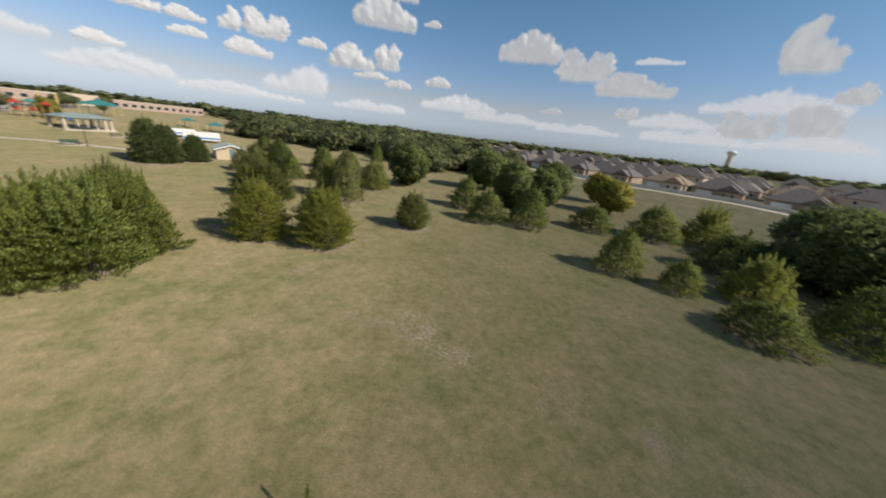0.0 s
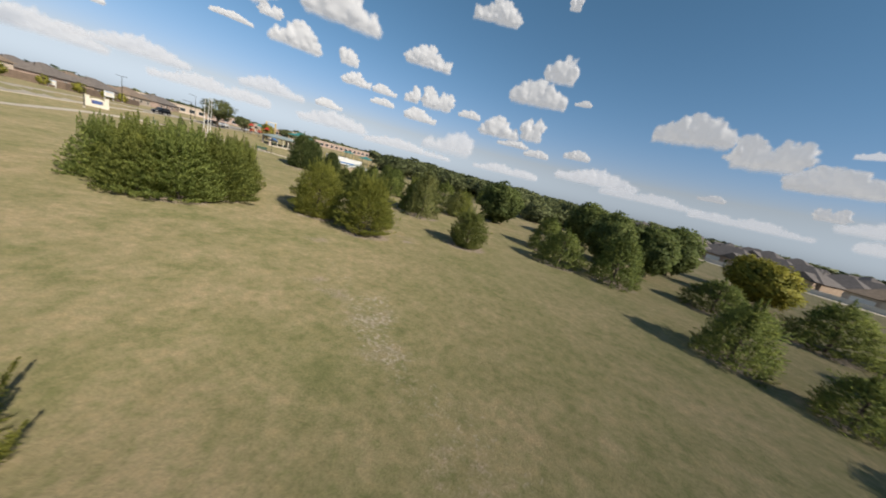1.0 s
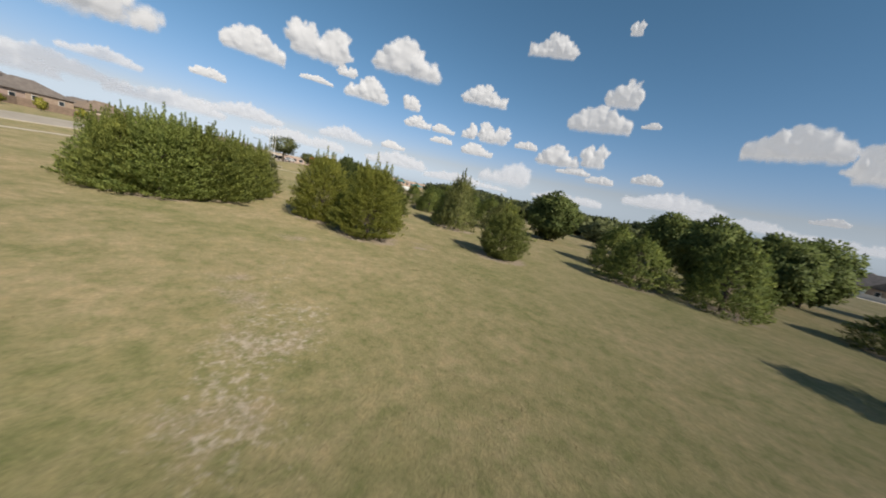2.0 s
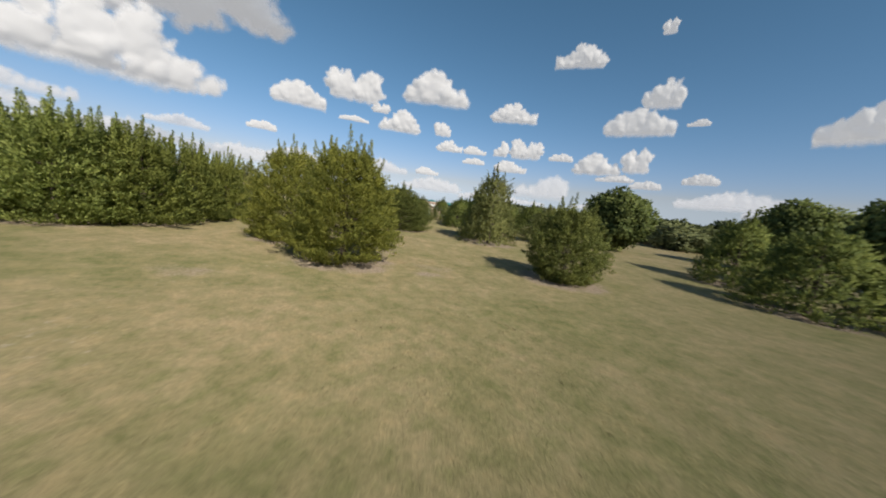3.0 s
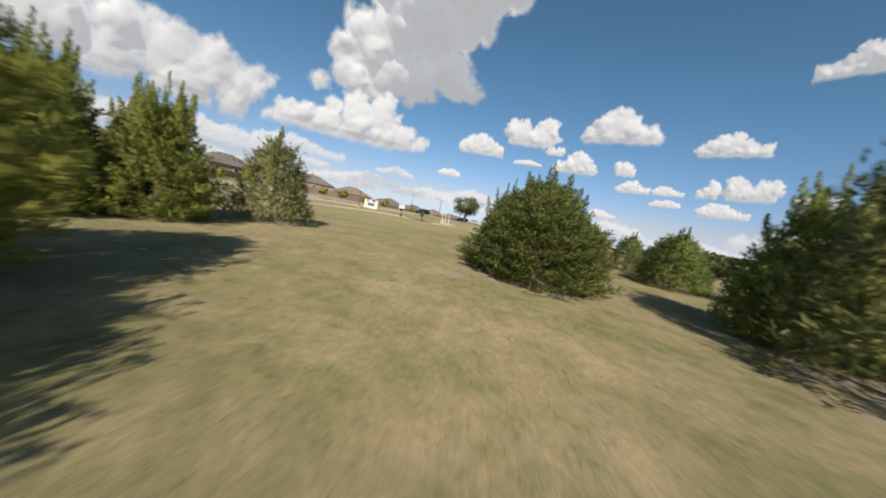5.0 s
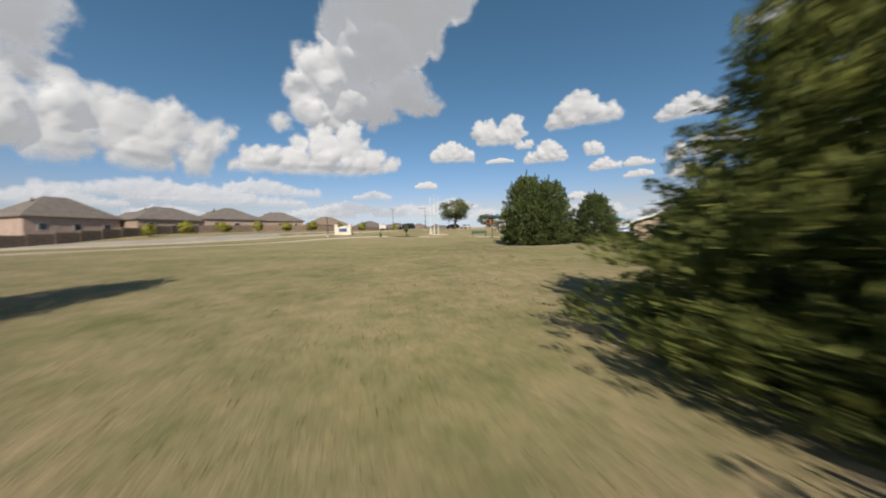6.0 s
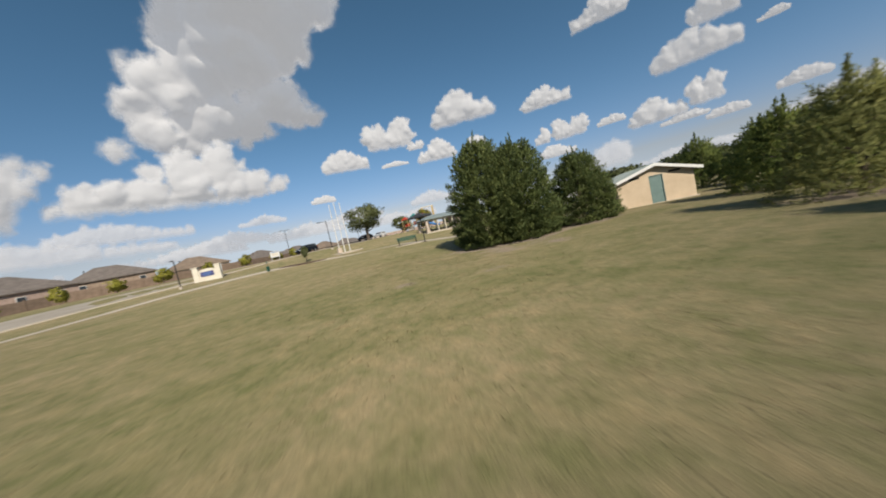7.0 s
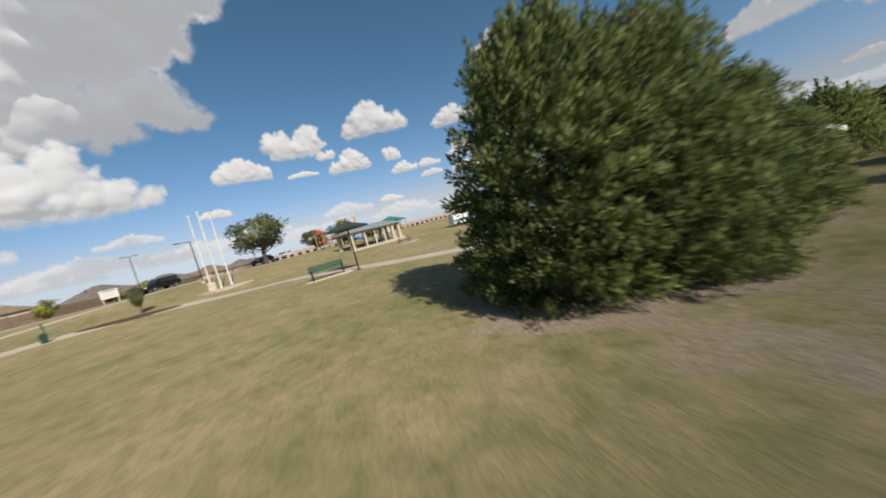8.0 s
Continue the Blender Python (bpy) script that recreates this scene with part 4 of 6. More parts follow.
def cloud_mesh(name, seed, lobes, mat, step, flat=None, buds=(7, 4), toward=0.0, ragged=1.0):
    """A cloud swelling out of lobes (x, z, radius, overhang) that bud into smaller heads: a front, which leans out where it overhangs (toward: how much nearer parts shrink to the eye),
    a shallower back, and a cover that thins to nothing at the rim. A flat one is cut off level at that height, with its underside showing."""
    rng = np.random.default_rng(seed)
    lobes = np.array(lobes, float)
    c, r = np.column_stack([lobes[:, 0], np.zeros(len(lobes)), lobes[:, 1]]), lobes[:, 2].copy()
    level, heads = (c, r), [(c, r)]
    for count, share in zip(buds, (0.46, 0.5)):
        pc, pr = level
        i = np.repeat(np.arange(len(pc)), count)
        d = rng.normal(size=(len(i), 3))
        d[:, 2] += 0.35
        d[:, 1] = -np.abs(d[:, 1]) * 0.7
        d /= np.linalg.norm(d, axis=1, keepdims=True)
        level = (pc[i] + d * pr[i][:, None] * rng.uniform(0.7, 0.95, (len(i), 1)), pr[i] * share * rng.uniform(0.6, 1.25, len(i)))
        heads.append(level)
    mean = float(np.median(lobes[:, 2]))
    c, r = np.concatenate([h[0] for h in heads]), np.concatenate([h[1] for h in heads])
    pad = 0.45 * mean
    x0, x1 = (c[:, 0] - r).min() - pad, (c[:, 0] + r).max() + pad
    z0, z1 = (c[:, 2] - r).min() - pad, (c[:, 2] + r).max() + pad
    gx, gz = np.meshgrid(np.arange(x0, x1, step), np.arange(z0, z1, step), indexing="ij")
    k = 0.9 / mean
    wx = gx + ragged * mean * (0.30 * fractal(gx * k, gz * k, seed + 1) + 0.12 * fractal(gx * k * 4, gz * k * 4, seed + 2))
    wz = gz + ragged * mean * (0.26 * fractal(gx * k, gz * k, seed + 3) + 0.12 * fractal(gx * k * 4, gz * k * 4, seed + 4))
    front, rim, lean = np.full(gx.shape, 0.0), np.full(gx.shape, -9.0), np.zeros(gx.shape)
    for (cx, cy, cz), cr in zip(c, r):
        d2 = (wx - cx) ** 2 + (wz - cz) ** 2
        front = np.maximum(front, np.where(d2 < cr * cr, -cy + np.sqrt(np.maximum(cr * cr - d2, 0.0)), 0.0))
        rim = np.maximum(rim, (cr - np.sqrt(d2)))
    cover = rim / mean / 0.38
    if flat is not None:
        bottom = flat + 0.10 * mean * fractal(gx * k * 1.2, gx * 0 + 0.5, seed + 5)
        up = (gz - bottom) / mean
        cover = np.minimum(cover, up / 0.75 + 0.25)
        front = front * np.clip(0.15 + up / 0.8, 0.0, 1.0) ** 0.8
    front = front + mean * 0.10 * fractal(wx * k * 2.2, wz * k * 2.2, seed + 6, 4, True) * np.clip(rim / mean / 0.5, 0, 1)
    for (lx, lz, lr, over) in lobes:
        if over:
            near = np.clip(1.25 - np.hypot(gx - lx, gz - lz) / lr, 0, 1)
            lean = np.maximum(lean, over * near ** 0.5)
    # the rim is rounded too, so that the whole swells like one heap
    front = 0.62 * np.maximum(front, 0.75 * mean * np.sqrt(np.clip(rim / mean + 0.5, 0, 2)))
    front = 0.55 * soften(front, 2) + 0.45 * soften(front, 16)
    if lean.any():
        span = gz.max() - gz.min()
        v = (gz - gz.min()) / span
        front = front * (1 - 0.40 * soften(lean, 6).clip(0, 1)) + soften(lean, 12) * 0.46 * span * (1.35 * v - 0.45 * v * v)
    cover = np.clip(soften(cover, 1), -1.0, 2.0)
    nx, nz = gx.shape
    idx = np.arange(nx * nz).reshape(nx, nz)
    keep = np.maximum.reduce([cover[:-1, :-1], cover[1:, :-1], cover[1:, 1:], cover[:-1, 1:]]) > -0.62
    q = np.stack([idx[:-1, :-1], idx[1:, :-1], idx[1:, 1:], idx[:-1, 1:]], -1)[keep]
    base = front.min()
    near = 1 - front * toward
    face = np.stack([gx * near, -front, gz * near], -1).reshape(-1, 3)
    back = np.stack([gx, (front - base) * 0.25 + 0.02 * mean - base, gz], -1).reshape(-1, 3)
    co, fc = np.concatenate([face, back]), np.concatenate([q, q[:, ::-1] + len(face)])
    used = np.unique(fc)
    new_id = np.zeros(len(co), int)
    new_id[used] = np.arange(len(used))
    me = bpy.data.meshes.new(name)
    me.from_pydata(co[used].tolist(), [], new_id[fc].tolist())
    me.materials.append(mat)
    me.polygons.foreach_set("use_smooth", [True] * len(me.polygons))
    at = me.attributes.new("cover", "FLOAT", "POINT")
    at.data.foreach_set("value", np.tile(cover.reshape(-1), 2)[used].astype(np.float32))
    me.update()
    return me


def heap(seed, wide, mat=None, step=0.03):
    """A fair-weather heap one high, over a level base."""
    rng = np.random.default_rng(seed)
    count = round(wide * 3.0)
    x = np.linspace(-0.5, 0.5, count) * (wide - 0.55) + rng.uniform(-0.05, 0.05, count)
    peaks = [(rng.uniform(-0.3, 0.3) * wide, rng.uniform(0.2, 0.34) * wide, h) for h in (1.0, 0.8)]
    top = np.max([0.45 + 0.5 * h * np.exp(-((x - p) / w) ** 2) for p, w, h in peaks], 0) * rng.uniform(0.9, 1.0, count)
    lobes = []
    for xi, t in zip(x, top):
        rr = min(0.34, 0.45 * t) * rng.uniform(0.85, 1.1)
        lobes.append((xi, t - rr, rr, 0))
        lobes.append((xi, 0.2, 0.27, 0))
        if t > 0.75:
            lobes.append((xi + rng.uniform(-0.1, 0.1), 0.42, 0.32, 0))
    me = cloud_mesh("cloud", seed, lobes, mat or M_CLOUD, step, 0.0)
    co = np.zeros(len(me.vertices) * 3, np.float32)
    me.vertices.foreach_get("co", co)
    co = co.reshape(-1, 3)
    dense = np.zeros(len(co), np.float32)
    me.attributes["cover"].data.foreach_get("value", dense)
    body = co[dense > 0.3]
    # bring the dense body to its width and to a height of one
    co[:, 0] = ((co[:, 0] - body[:, 0].min()) / (body[:, 0].max() - body[:, 0].min()) - 0.5) * wide
    co[:, 2] = (co[:, 2] - body[:, 2].min()) / (body[:, 2].max() - body[:, 2].min())
    me.vertices.foreach_set("co", co.ravel())
    me["wide"] = wide
    return me


HEAPS = [heap(10 * k + n, w) for k, w in enumerate((1.15, 1.5, 1.9, 2.4, 3.0, 4.0), 1) for n in range(2)]
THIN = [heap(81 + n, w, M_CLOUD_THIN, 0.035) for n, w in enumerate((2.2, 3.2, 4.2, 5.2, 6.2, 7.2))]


def nearest(kit, ratio, turn):
    """The cloud of the kit whose shape comes nearest to that ratio; of two alike, in turn."""
    best = sorted(kit, key=lambda me: abs(math.log(me["wide"] / ratio)))
    return best[turn % 2]


# azimuth to the left of the first heading, elevation, width, height, in degrees
CLOUDS_NORTH = [
    (-10.5, 14.4, 9.6, 4.3), (-19.0, 12.2, 8.6, 4.4), (-26.6, 9.9, 10.7, 3.3), (-26.6, 6.2, 3.3, 1.7), (-43.7, 13.8, 5.5, 5.4), (-48.4, 9.0, 3.2, 2.3), (-15.5, 5.7, 3.3, 1.0), (-40.6, 5.5, 6.3, 3.5), (-46.3, 6.3, 5.1, 3.7),
    (11.2, 28.0, 1.9, 1.8), (12.9, 16.4, 9.4, 4.0), (10.4, 20.0, 5.3, 4.0), (5.5, 15.9, 2.7, 1.0), (23.6, 10.9, 4.0, 1.4), (17.8, 10.1, 7.4, 3.6), (12.3, 10.8, 4.4, 3.8), (14.9, 8.0, 5.6, 1.3), (10.5, 7.2, 4.4, 1.4), (3.9, 8.3, 4.3, 1.7), (22.8, 25.6, 7.4, 3.3),
]
CLOUDS_WEST = [
    (69.3, 15.3, 8.0, 3.6), (60.6, 18.3, 9.7, 4.8), (46.6, 20.1, 11.3, 5.4), (56.3, 15.7, 3.3, 1.7), (52.7, 14.2, 7.2, 3.8), (60.6, 13.3, 5.0, 1.0), (45.0, 13.8, 3.2, 2.3), (43.4, 11.2, 4.8, 2.1), (38.7, 10.9, 4.2, 1.5), (38.7, 9.1, 4.1, 1.2),
    (34.0, 11.6, 2.7, 2.7), (29.7, 11.8, 6.2, 3.3), (32.0, 8.7, 5.9, 2.1), (32.6, 17.5, 7.9, 3.3), (47.0, 6.4, 4.3, 1.4), (74.3, 9.5, 4.2, 1.4),
]
# great clouds: their lobes as azimuth, elevation, radius and how far they overhang
TOWER = [(79, 46, 11, 1), (78.5, 38, 8.8, 1), (81, 31.5, 6.0, 1), (78, 25, 4.0, 1), (75.6, 23.6, 2.8, 1), (73.2, 22.9, 2.0, 1), (71.6, 23.0, 1.2, 1), (88, 33, 4.5, 0), (87.5, 28.5, 5.0, 0), (93, 26.5, 3.6, 0), (95.5, 24.4, 2.6, 0), (88, 23.5, 4.6, 0),
         (94, 21.5, 3.2, 0), (98.5, 18.6, 1.8, 0), (82.5, 22.5, 3.8, 1), (91, 19.6, 2.8, 0)]
TOWER_FOOT = [(88, 15.6, 3.0, 0), (92, 15.2, 3.0, 0), (96, 16.0, 1.6, 0), (97, 13.0, 2.7, 0), (99.8, 12.8, 2.4, 0), (102.5, 12.3, 2.4, 0), (84, 13.4, 2.4, 0), (80.8, 12.9, 1.5, 0), (92.5, 12.2, 3.0, 0), (87, 12.4, 2.6, 0), (105, 11.6, 1.2, 0)]
BANK = [(136, 14, 5, 0), (128, 14.4, 4.6, 0), (121.5, 16.0, 3.4, 0), (117, 15.6, 3.4, 0), (112.2, 15.8, 3.0, 0), (108.6, 14.6, 2.6, 0), (105.6, 16.0, 1.2, 0), (123, 11.8, 3.2, 0), (115.5, 12.2, 3.4, 0), (109.5, 11.8, 2.6, 0)]
GREY_BASE = [(129, 28, 6, 1), (124.5, 23.5, 3.4, 1), (131, 22, 5, 1), (124.0, 19.6, 2.4, 1)]
CLOUDS_LOW = [(0.0, 5.6, 13.3, 3.1), (-28.8, 12.9, 5.9, 1.0), (26.1, 5.8, 9.5, 4.4), (45.9, 4.2, 11.4, 2.9), (1.6, 5.5, 9.9, 2.7), (106.7, 7.1, 23.3, 3.4), (84.2, 7.8, 7.0, 1.8), (123.0, 5.9, 12.2, 2.6), (78.1, 5.0, 12.5, 2.7), (62.0, 4.0, 14.0, 2.2), (-36.0, 3.6, 14.0, 2.0), (33.0, 3.2, 16.0, 2.0), (-20.0, 3.4, 13.0, 1.6), (15.0, 3.4, 12.0, 1.8), (95.0, 4.6, 16.0, 2.4), (112.0, 4.4, 12.0, 2.0), (-47.0, 4.0, 10.0, 2.2), (100.0, 8.6, 14.0, 3.0), (117.0, 7.6, 16.0, 3.0), (88.0, 5.6, 13.0, 2.6), (70.0, 6.0, 11.0, 2.6), (55.0, 6.5, 9.0, 2.6), (-42.0, 8.2, 14.0, 3.2), (-33.0, 5.6, 12.0, 2.4), (-8.0, 4.0, 14.0, 1.8)]


SKY_EYE = Vector((20, -14, 3))


def cloud(mesh, az, el, wide, high, flip, label):
    far = 4400.0
    a, e = radians(az), radians(el - high / 2)
    p = SKY_EYE + Vector((-math.sin(a) * math.cos(e), math.cos(a) * math.cos(e), math.sin(e))) * far
    w, h = far * radians(wide), far * radians(high)
    ob = new("cloud", mesh)
    ob.matrix_world = pose(*p, el, 0, az) @ Matrix.Diagonal((w * flip / mesh["wide"], h, h, 1))
    return tagged(ob, label, "cloud", "clouds in the sky", "structure")


def great_cloud(seed, lobes, flat, label, far=4400.0, ragged=1.0):
    """A cloud of its own shape, built on the plane that faces its middle."""
    az0, el0 = float(np.mean([l[0] for l in lobes])), float(np.mean([l[1] for l in lobes]))
    m = pose(0, 0, 0, el0, 0, az0)
    inv = m.to_3x3().inverted()
    out = []
    for az, el, r, over in lobes:
        a, e = radians(az), radians(el)
        d = inv @ Vector((-math.sin(a) * math.cos(e), math.cos(a) * math.cos(e), math.sin(e)))
        out.append((d.x / d.y, d.z / d.y, radians(r) / d.y, over))
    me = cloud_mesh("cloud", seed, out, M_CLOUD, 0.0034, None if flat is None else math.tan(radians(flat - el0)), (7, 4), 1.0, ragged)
    ob = new("cloud", me)
    ob.matrix_world = Matrix.Translation(SKY_EYE + m.to_3x3() @ Vector((0, far, 0))) @ m @ Matrix.Scale(far, 4)
    return tagged(ob, label, "cloud", "clouds in the sky", "structure")


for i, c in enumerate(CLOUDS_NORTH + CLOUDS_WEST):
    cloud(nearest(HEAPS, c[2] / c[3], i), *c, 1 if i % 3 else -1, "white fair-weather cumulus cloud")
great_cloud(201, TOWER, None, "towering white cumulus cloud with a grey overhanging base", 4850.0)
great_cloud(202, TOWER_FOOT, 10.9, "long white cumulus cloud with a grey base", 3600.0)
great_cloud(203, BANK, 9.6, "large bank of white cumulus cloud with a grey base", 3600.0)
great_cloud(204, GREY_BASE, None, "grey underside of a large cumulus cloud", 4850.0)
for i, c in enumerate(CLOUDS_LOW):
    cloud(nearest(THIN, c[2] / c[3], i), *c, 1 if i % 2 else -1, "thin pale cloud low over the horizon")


# ---- grass standing proud of the mown ground ----
def grass_tufts():
    rng = np.random.default_rng(77)
    line = np.array([(47.0, -33.0), (41.0, -25.0), (33.0, -16.0), (18.0, -9.0), (4.0, -5.5), (-8.0, 0.5), (-18.0, 6.0)])
    n = 9000
    seg = rng.integers(0, len(line) - 1, n)
    f = rng.uniform(0, 1, (n, 1))
    c = line[seg] * (1 - f) + line[seg + 1] * f + rng.normal(0, 3.2, (n, 2))
    per = 16
    xy = (c[:, None, :] + rng.normal(0, 0.09, (n, per, 2)) * rng.uniform(0.5, 1.6, (n, 1, 1))).reshape(-1, 2)
    root = np.column_stack([xy, land(xy[:, 0], xy[:, 1]) - 0.004])
    ax = rng.normal(0, 0.55, root.shape)
    ax[:, 2] = rng.uniform(0.15, 0.6, len(ax))
    v = blades(root, ax, 0.026, 0.012, rng, 0.5, np.tile((0.0, 0.0, 1.0), (len(root), 1)))
    nm = np.tile((0.0, 0.0, 1.0), (len(root), 1)) + rng.normal(0, 0.25, root.shape)
    nm /= np.linalg.norm(nm, axis=1, keepdims=True)
    tagged(new("grass", quads("grass", v, M_GRASS, nm)), "short tufts of dry mown grass", "grass", kind="stuff")


grass_tufts()


# ---- the shed ----
def shed():
    turn = 43.4
    e = thing("shed", -5.15, 19.95, land_at(-5.15, 19.95), turn)
    w, d, eave, apex = 2.55, 6.0, 2.0, 2.78
    slope = (apex - eave) / w
    # front wall with a door opening through it, side and back walls
    bm = bmesh.new()
    dx0, dx1, dh = -0.35, 0.57, 2.05
    prism(bm, [(-w, -0.1), (dx0, -0.1), (dx0, apex + slope * dx0), (-w, eave)], 0.0, 0.16)
    prism(bm, [(dx1, -0.1), (w, -0.1), (w, eave), (dx1, apex - slope * dx1)], 0.0, 0.16)
    prism(bm, [(dx0, dh), (dx1, dh), (dx1, apex - slope * dx1), (0, apex), (dx0, apex + slope * dx0)], 0.0, 0.16)
    part("front_wall", bm, M_STUCCO, e)
    part("side_wall", boxed(-w, -w + 0.16, 0.163, d - 0.163, -0.1, eave), M_STUCCO, e)
    part("side_wall", boxed(w - 0.16, w, 0.163, d - 0.163, -0.1, eave), M_STUCCO, e)
    part("back_wall", prism(bmesh.new(), [(-w, -0.1), (w, -0.1), (w, eave), (0, apex), (-w, eave)], d - 0.16, d), M_STUCCO, e)
    part("slab", boxed(-w - 0.12, w + 0.12, -0.12, d + 0.12, -0.2, 0.03), M_CONCRETE, e, "pale concrete slab")
    for s in (-1, 1):
        o = w + 0.38
        zo = apex - slope * o
        roof = part("roof", prism(bmesh.new(), [(0, apex + 0.02), (s * o, zo + 0.02), (s * o, zo + 0.10), (0, apex + 0.11)], -0.4, d + 0.35), M_ROOF_METAL, e, "grey-green ribbed metal roof")
        for k in range(15):
            y = -0.35 + k * (d + 0.65) / 14
            part("seam", prism(bmesh.new(), [(0.02 * s, apex + 0.112), (s * o, zo + 0.102), (s * o, zo + 0.13), (0.02 * s, apex + 0.14)], y - 0.02, y + 0.02), M_ROOF_METAL, roof)
        part("fascia", prism(bmesh.new(), [(0, apex - 0.09), (s * (o + 0.03), zo - 0.09), (s * (o + 0.03), zo + 0.12), (0, apex + 0.13)], -0.44, -0.405), M_WHITE, e, "white painted fascia board")
        part("soffit", boxed(*sorted((s * (w + 0.01), s * o)), 0.0, d, zo - 0.03, zo + 0.01), M_WHITE, e)
        vent = part("vent", boxed(s * 1.35 - 0.38, s * 1.35 + 0.38, -0.03, 0.0, eave + 0.02, eave + 0.17), M_DARK_METAL, e, "dark louvred gable vent")
        for k in range(3):
            part("louvre", boxed(s * 1.35 - 0.36, s * 1.35 + 0.36, -0.045, -0.03, eave + 0.035 + k * 0.045, eave + 0.06 + k * 0.045), M_DARK_METAL, vent)
    door = part("door", boxed(dx0 + 0.05, dx1 - 0.05, 0.05, 0.10, 0.03, dh - 0.04, 0.006), M_TEAL, e, "teal painted metal door")
    part("door_frame", prism(bmesh.new(), [(dx0, 0.03), (dx0 + 0.05, 0.03), (dx0 + 0.05, dh - 0.04), (dx1 - 0.05, dh - 0.04), (dx1 - 0.05, 0.03), (dx1, 0.03), (dx1, dh), (dx0, dh)], -0.01, 0.12), M_TEAL, e)
    part("handle", rod(bmesh.new(), (dx1 - 0.14, 0.05, 1.0), (dx1 - 0.14, 0.0, 1.0), 0.03), M_RIM, door)
    tagged(e, "beige stucco utility shed with a low gable and a teal door", "shed")


shed()


# ---- park furniture ----
def bench(x, y, turn):
    e = thing("park_bench", x, y, land_at(x, y) + 0.04, turn)
    for k in range(5):
        part("seat_slat", boxed(-1.15, 1.15, -0.02 - 0.09 * k - 0.075, -0.02 - 0.09 * k, 0.43, 0.46, 0.006), M_GREEN_METAL, e)
    for k in range(5):
        z = 0.52 + 0.085 * k
        part("back_slat", boxed(-1.15, 1.15, 0.03 + 0.02 * k, 0.055 + 0.02 * k, z, z + 0.07, 0.006), M_GREEN_METAL, e)
    for sx in (-1.0, 1.0):
        part("back_leg", rod(rod(bmesh.new(), (sx, 0.02, 0), (sx, 0.02, 0.44), 0.03), (sx, 0.02, 0.44), (sx, 0.15, 0.94), 0.025), M_DARK_METAL, e)
        part("front_leg", rod(bmesh.new(), (sx, -0.42, 0), (sx, -0.42, 0.44), 0.03), M_DARK_METAL, e)
        part("armrest", boxed(sx - 0.03, sx + 0.03, -0.45, 0.05, 0.64, 0.67, 0.008), M_DARK_METAL, e)
        part("armrest_post", rod(bmesh.new(), (sx, -0.42, 0.44), (sx, -0.42, 0.64), 0.022), M_DARK_METAL, e)
    tagged(e, "dark green slatted steel bench on a concrete pad", "bench")


def slab(name, x, y, turn, w, d, label):
    e = new(name, part("slab_source", boxed(-w / 2, w / 2, -d / 2, d / 2, -0.25, 0.04, 0.01), M_CONCRETE).data)
    bpy.data.objects.remove(bpy.data.objects["slab_source"])
    e.matrix_world = pose(x, y, land_at(x, y), 0, 0, turn)
    tagged(e, label, "concrete pad", kind="structure")


slab("bench_pad", -27.4, 10.9, 70, 2.9, 1.2, "pale concrete pad under the bench")
bench(-27.4, 10.9, 70)


def umbrella(x, y, turn):
    e = thing("shade_umbrella", x, y, land_at(x, y), turn)
    part("post", rod(bmesh.new(), (0, 0, -0.2), (0, 0, 3.45), 0.055, 0.05, 14), M_DARK_METAL, e)
    part("base_plate", boxed(-0.2, 0.2, -0.2, 0.2, -0.02, 0.04, 0.008), M_DARK_METAL, e)
    bm = bmesh.new()
    a, lo, hi = 1.05, 3.0, 3.42
    tops = [bm.verts.new((sx * a, sy * a, lo)) for sx, sy in ((-1, -1), (1, -1), (1, 1), (-1, 1))]
    lows = [bm.verts.new((sx * a, sy * a, lo - 0.14)) for sx, sy in ((-1, -1), (1, -1), (1, 1), (-1, 1))]
    peak = bm.verts.new((0, 0, hi))
    under = bm.verts.new((0, 0, hi - 0.1))
    for i in range(4):
        j = (i + 1) % 4
        bm.faces.new((tops[i], tops[j], peak))
        bm.faces.new((lows[i], lows[j], tops[j], tops[i]))
        bm.faces.new((lows[j], lows[i], under))
    bmesh.ops.recalc_face_normals(bm, faces=bm.faces)
    part("canopy", bm, M_SHADE, e, "charcoal fabric canopy")
    part("finial", rod(bmesh.new(), (0, 0, 3.48), (0, 0, 3.68), 0.05, 0.015), M_DARK_METAL, e)
    for sx, sy in ((-1, -1), (1, -1), (1, 1), (-1, 1)):
        part("rib", rod(bmesh.new(), (0, 0, 3.3), (sx * 1.0, sy * 1.0, 2.92), 0.02), M_DARK_METAL, e)
    tagged(e, "square charcoal shade umbrella on a dark steel post", "shade umbrella")


umbrella(-26.3, 12.6, 25)


def flagpole(x, y, h, pedestal):
    e = thing("flagpole", x, y, land_at(x, y))
    part("pole", rod(bmesh.new(), (0, 0, -0.2), (0, 0, h), 0.085, 0.055, 14), M_WHITE, e)
    bm = bmesh.new()
    bmesh.ops.create_uvsphere(bm, u_segments=12, v_segments=8, radius=0.11, matrix=Matrix.Translation((0, 0, h + 0.08)))
    part("finial", bm, M_WHITE, e, smooth=True)
    part("collar", rod(bmesh.new(), (0, 0, 0), (0, 0, 0.12), 0.2, 0.12, 16), M_WHITE, e)
    part("rope", rod(bmesh.new(), (0.11, 0, 1.0), (0.09, 0, h - 0.1), 0.012, 0.012, 5), M_CONCRETE, e)
    if pedestal:
        part("pedestal", boxed(-0.35, 0.35, -0.35, 0.35, -0.1, 0.95, 0.04), M_STONE, e, "pale stone pedestal")
    tagged(e, "tall white steel flagpole with no flag raised", "flagpole", "flagpoles")


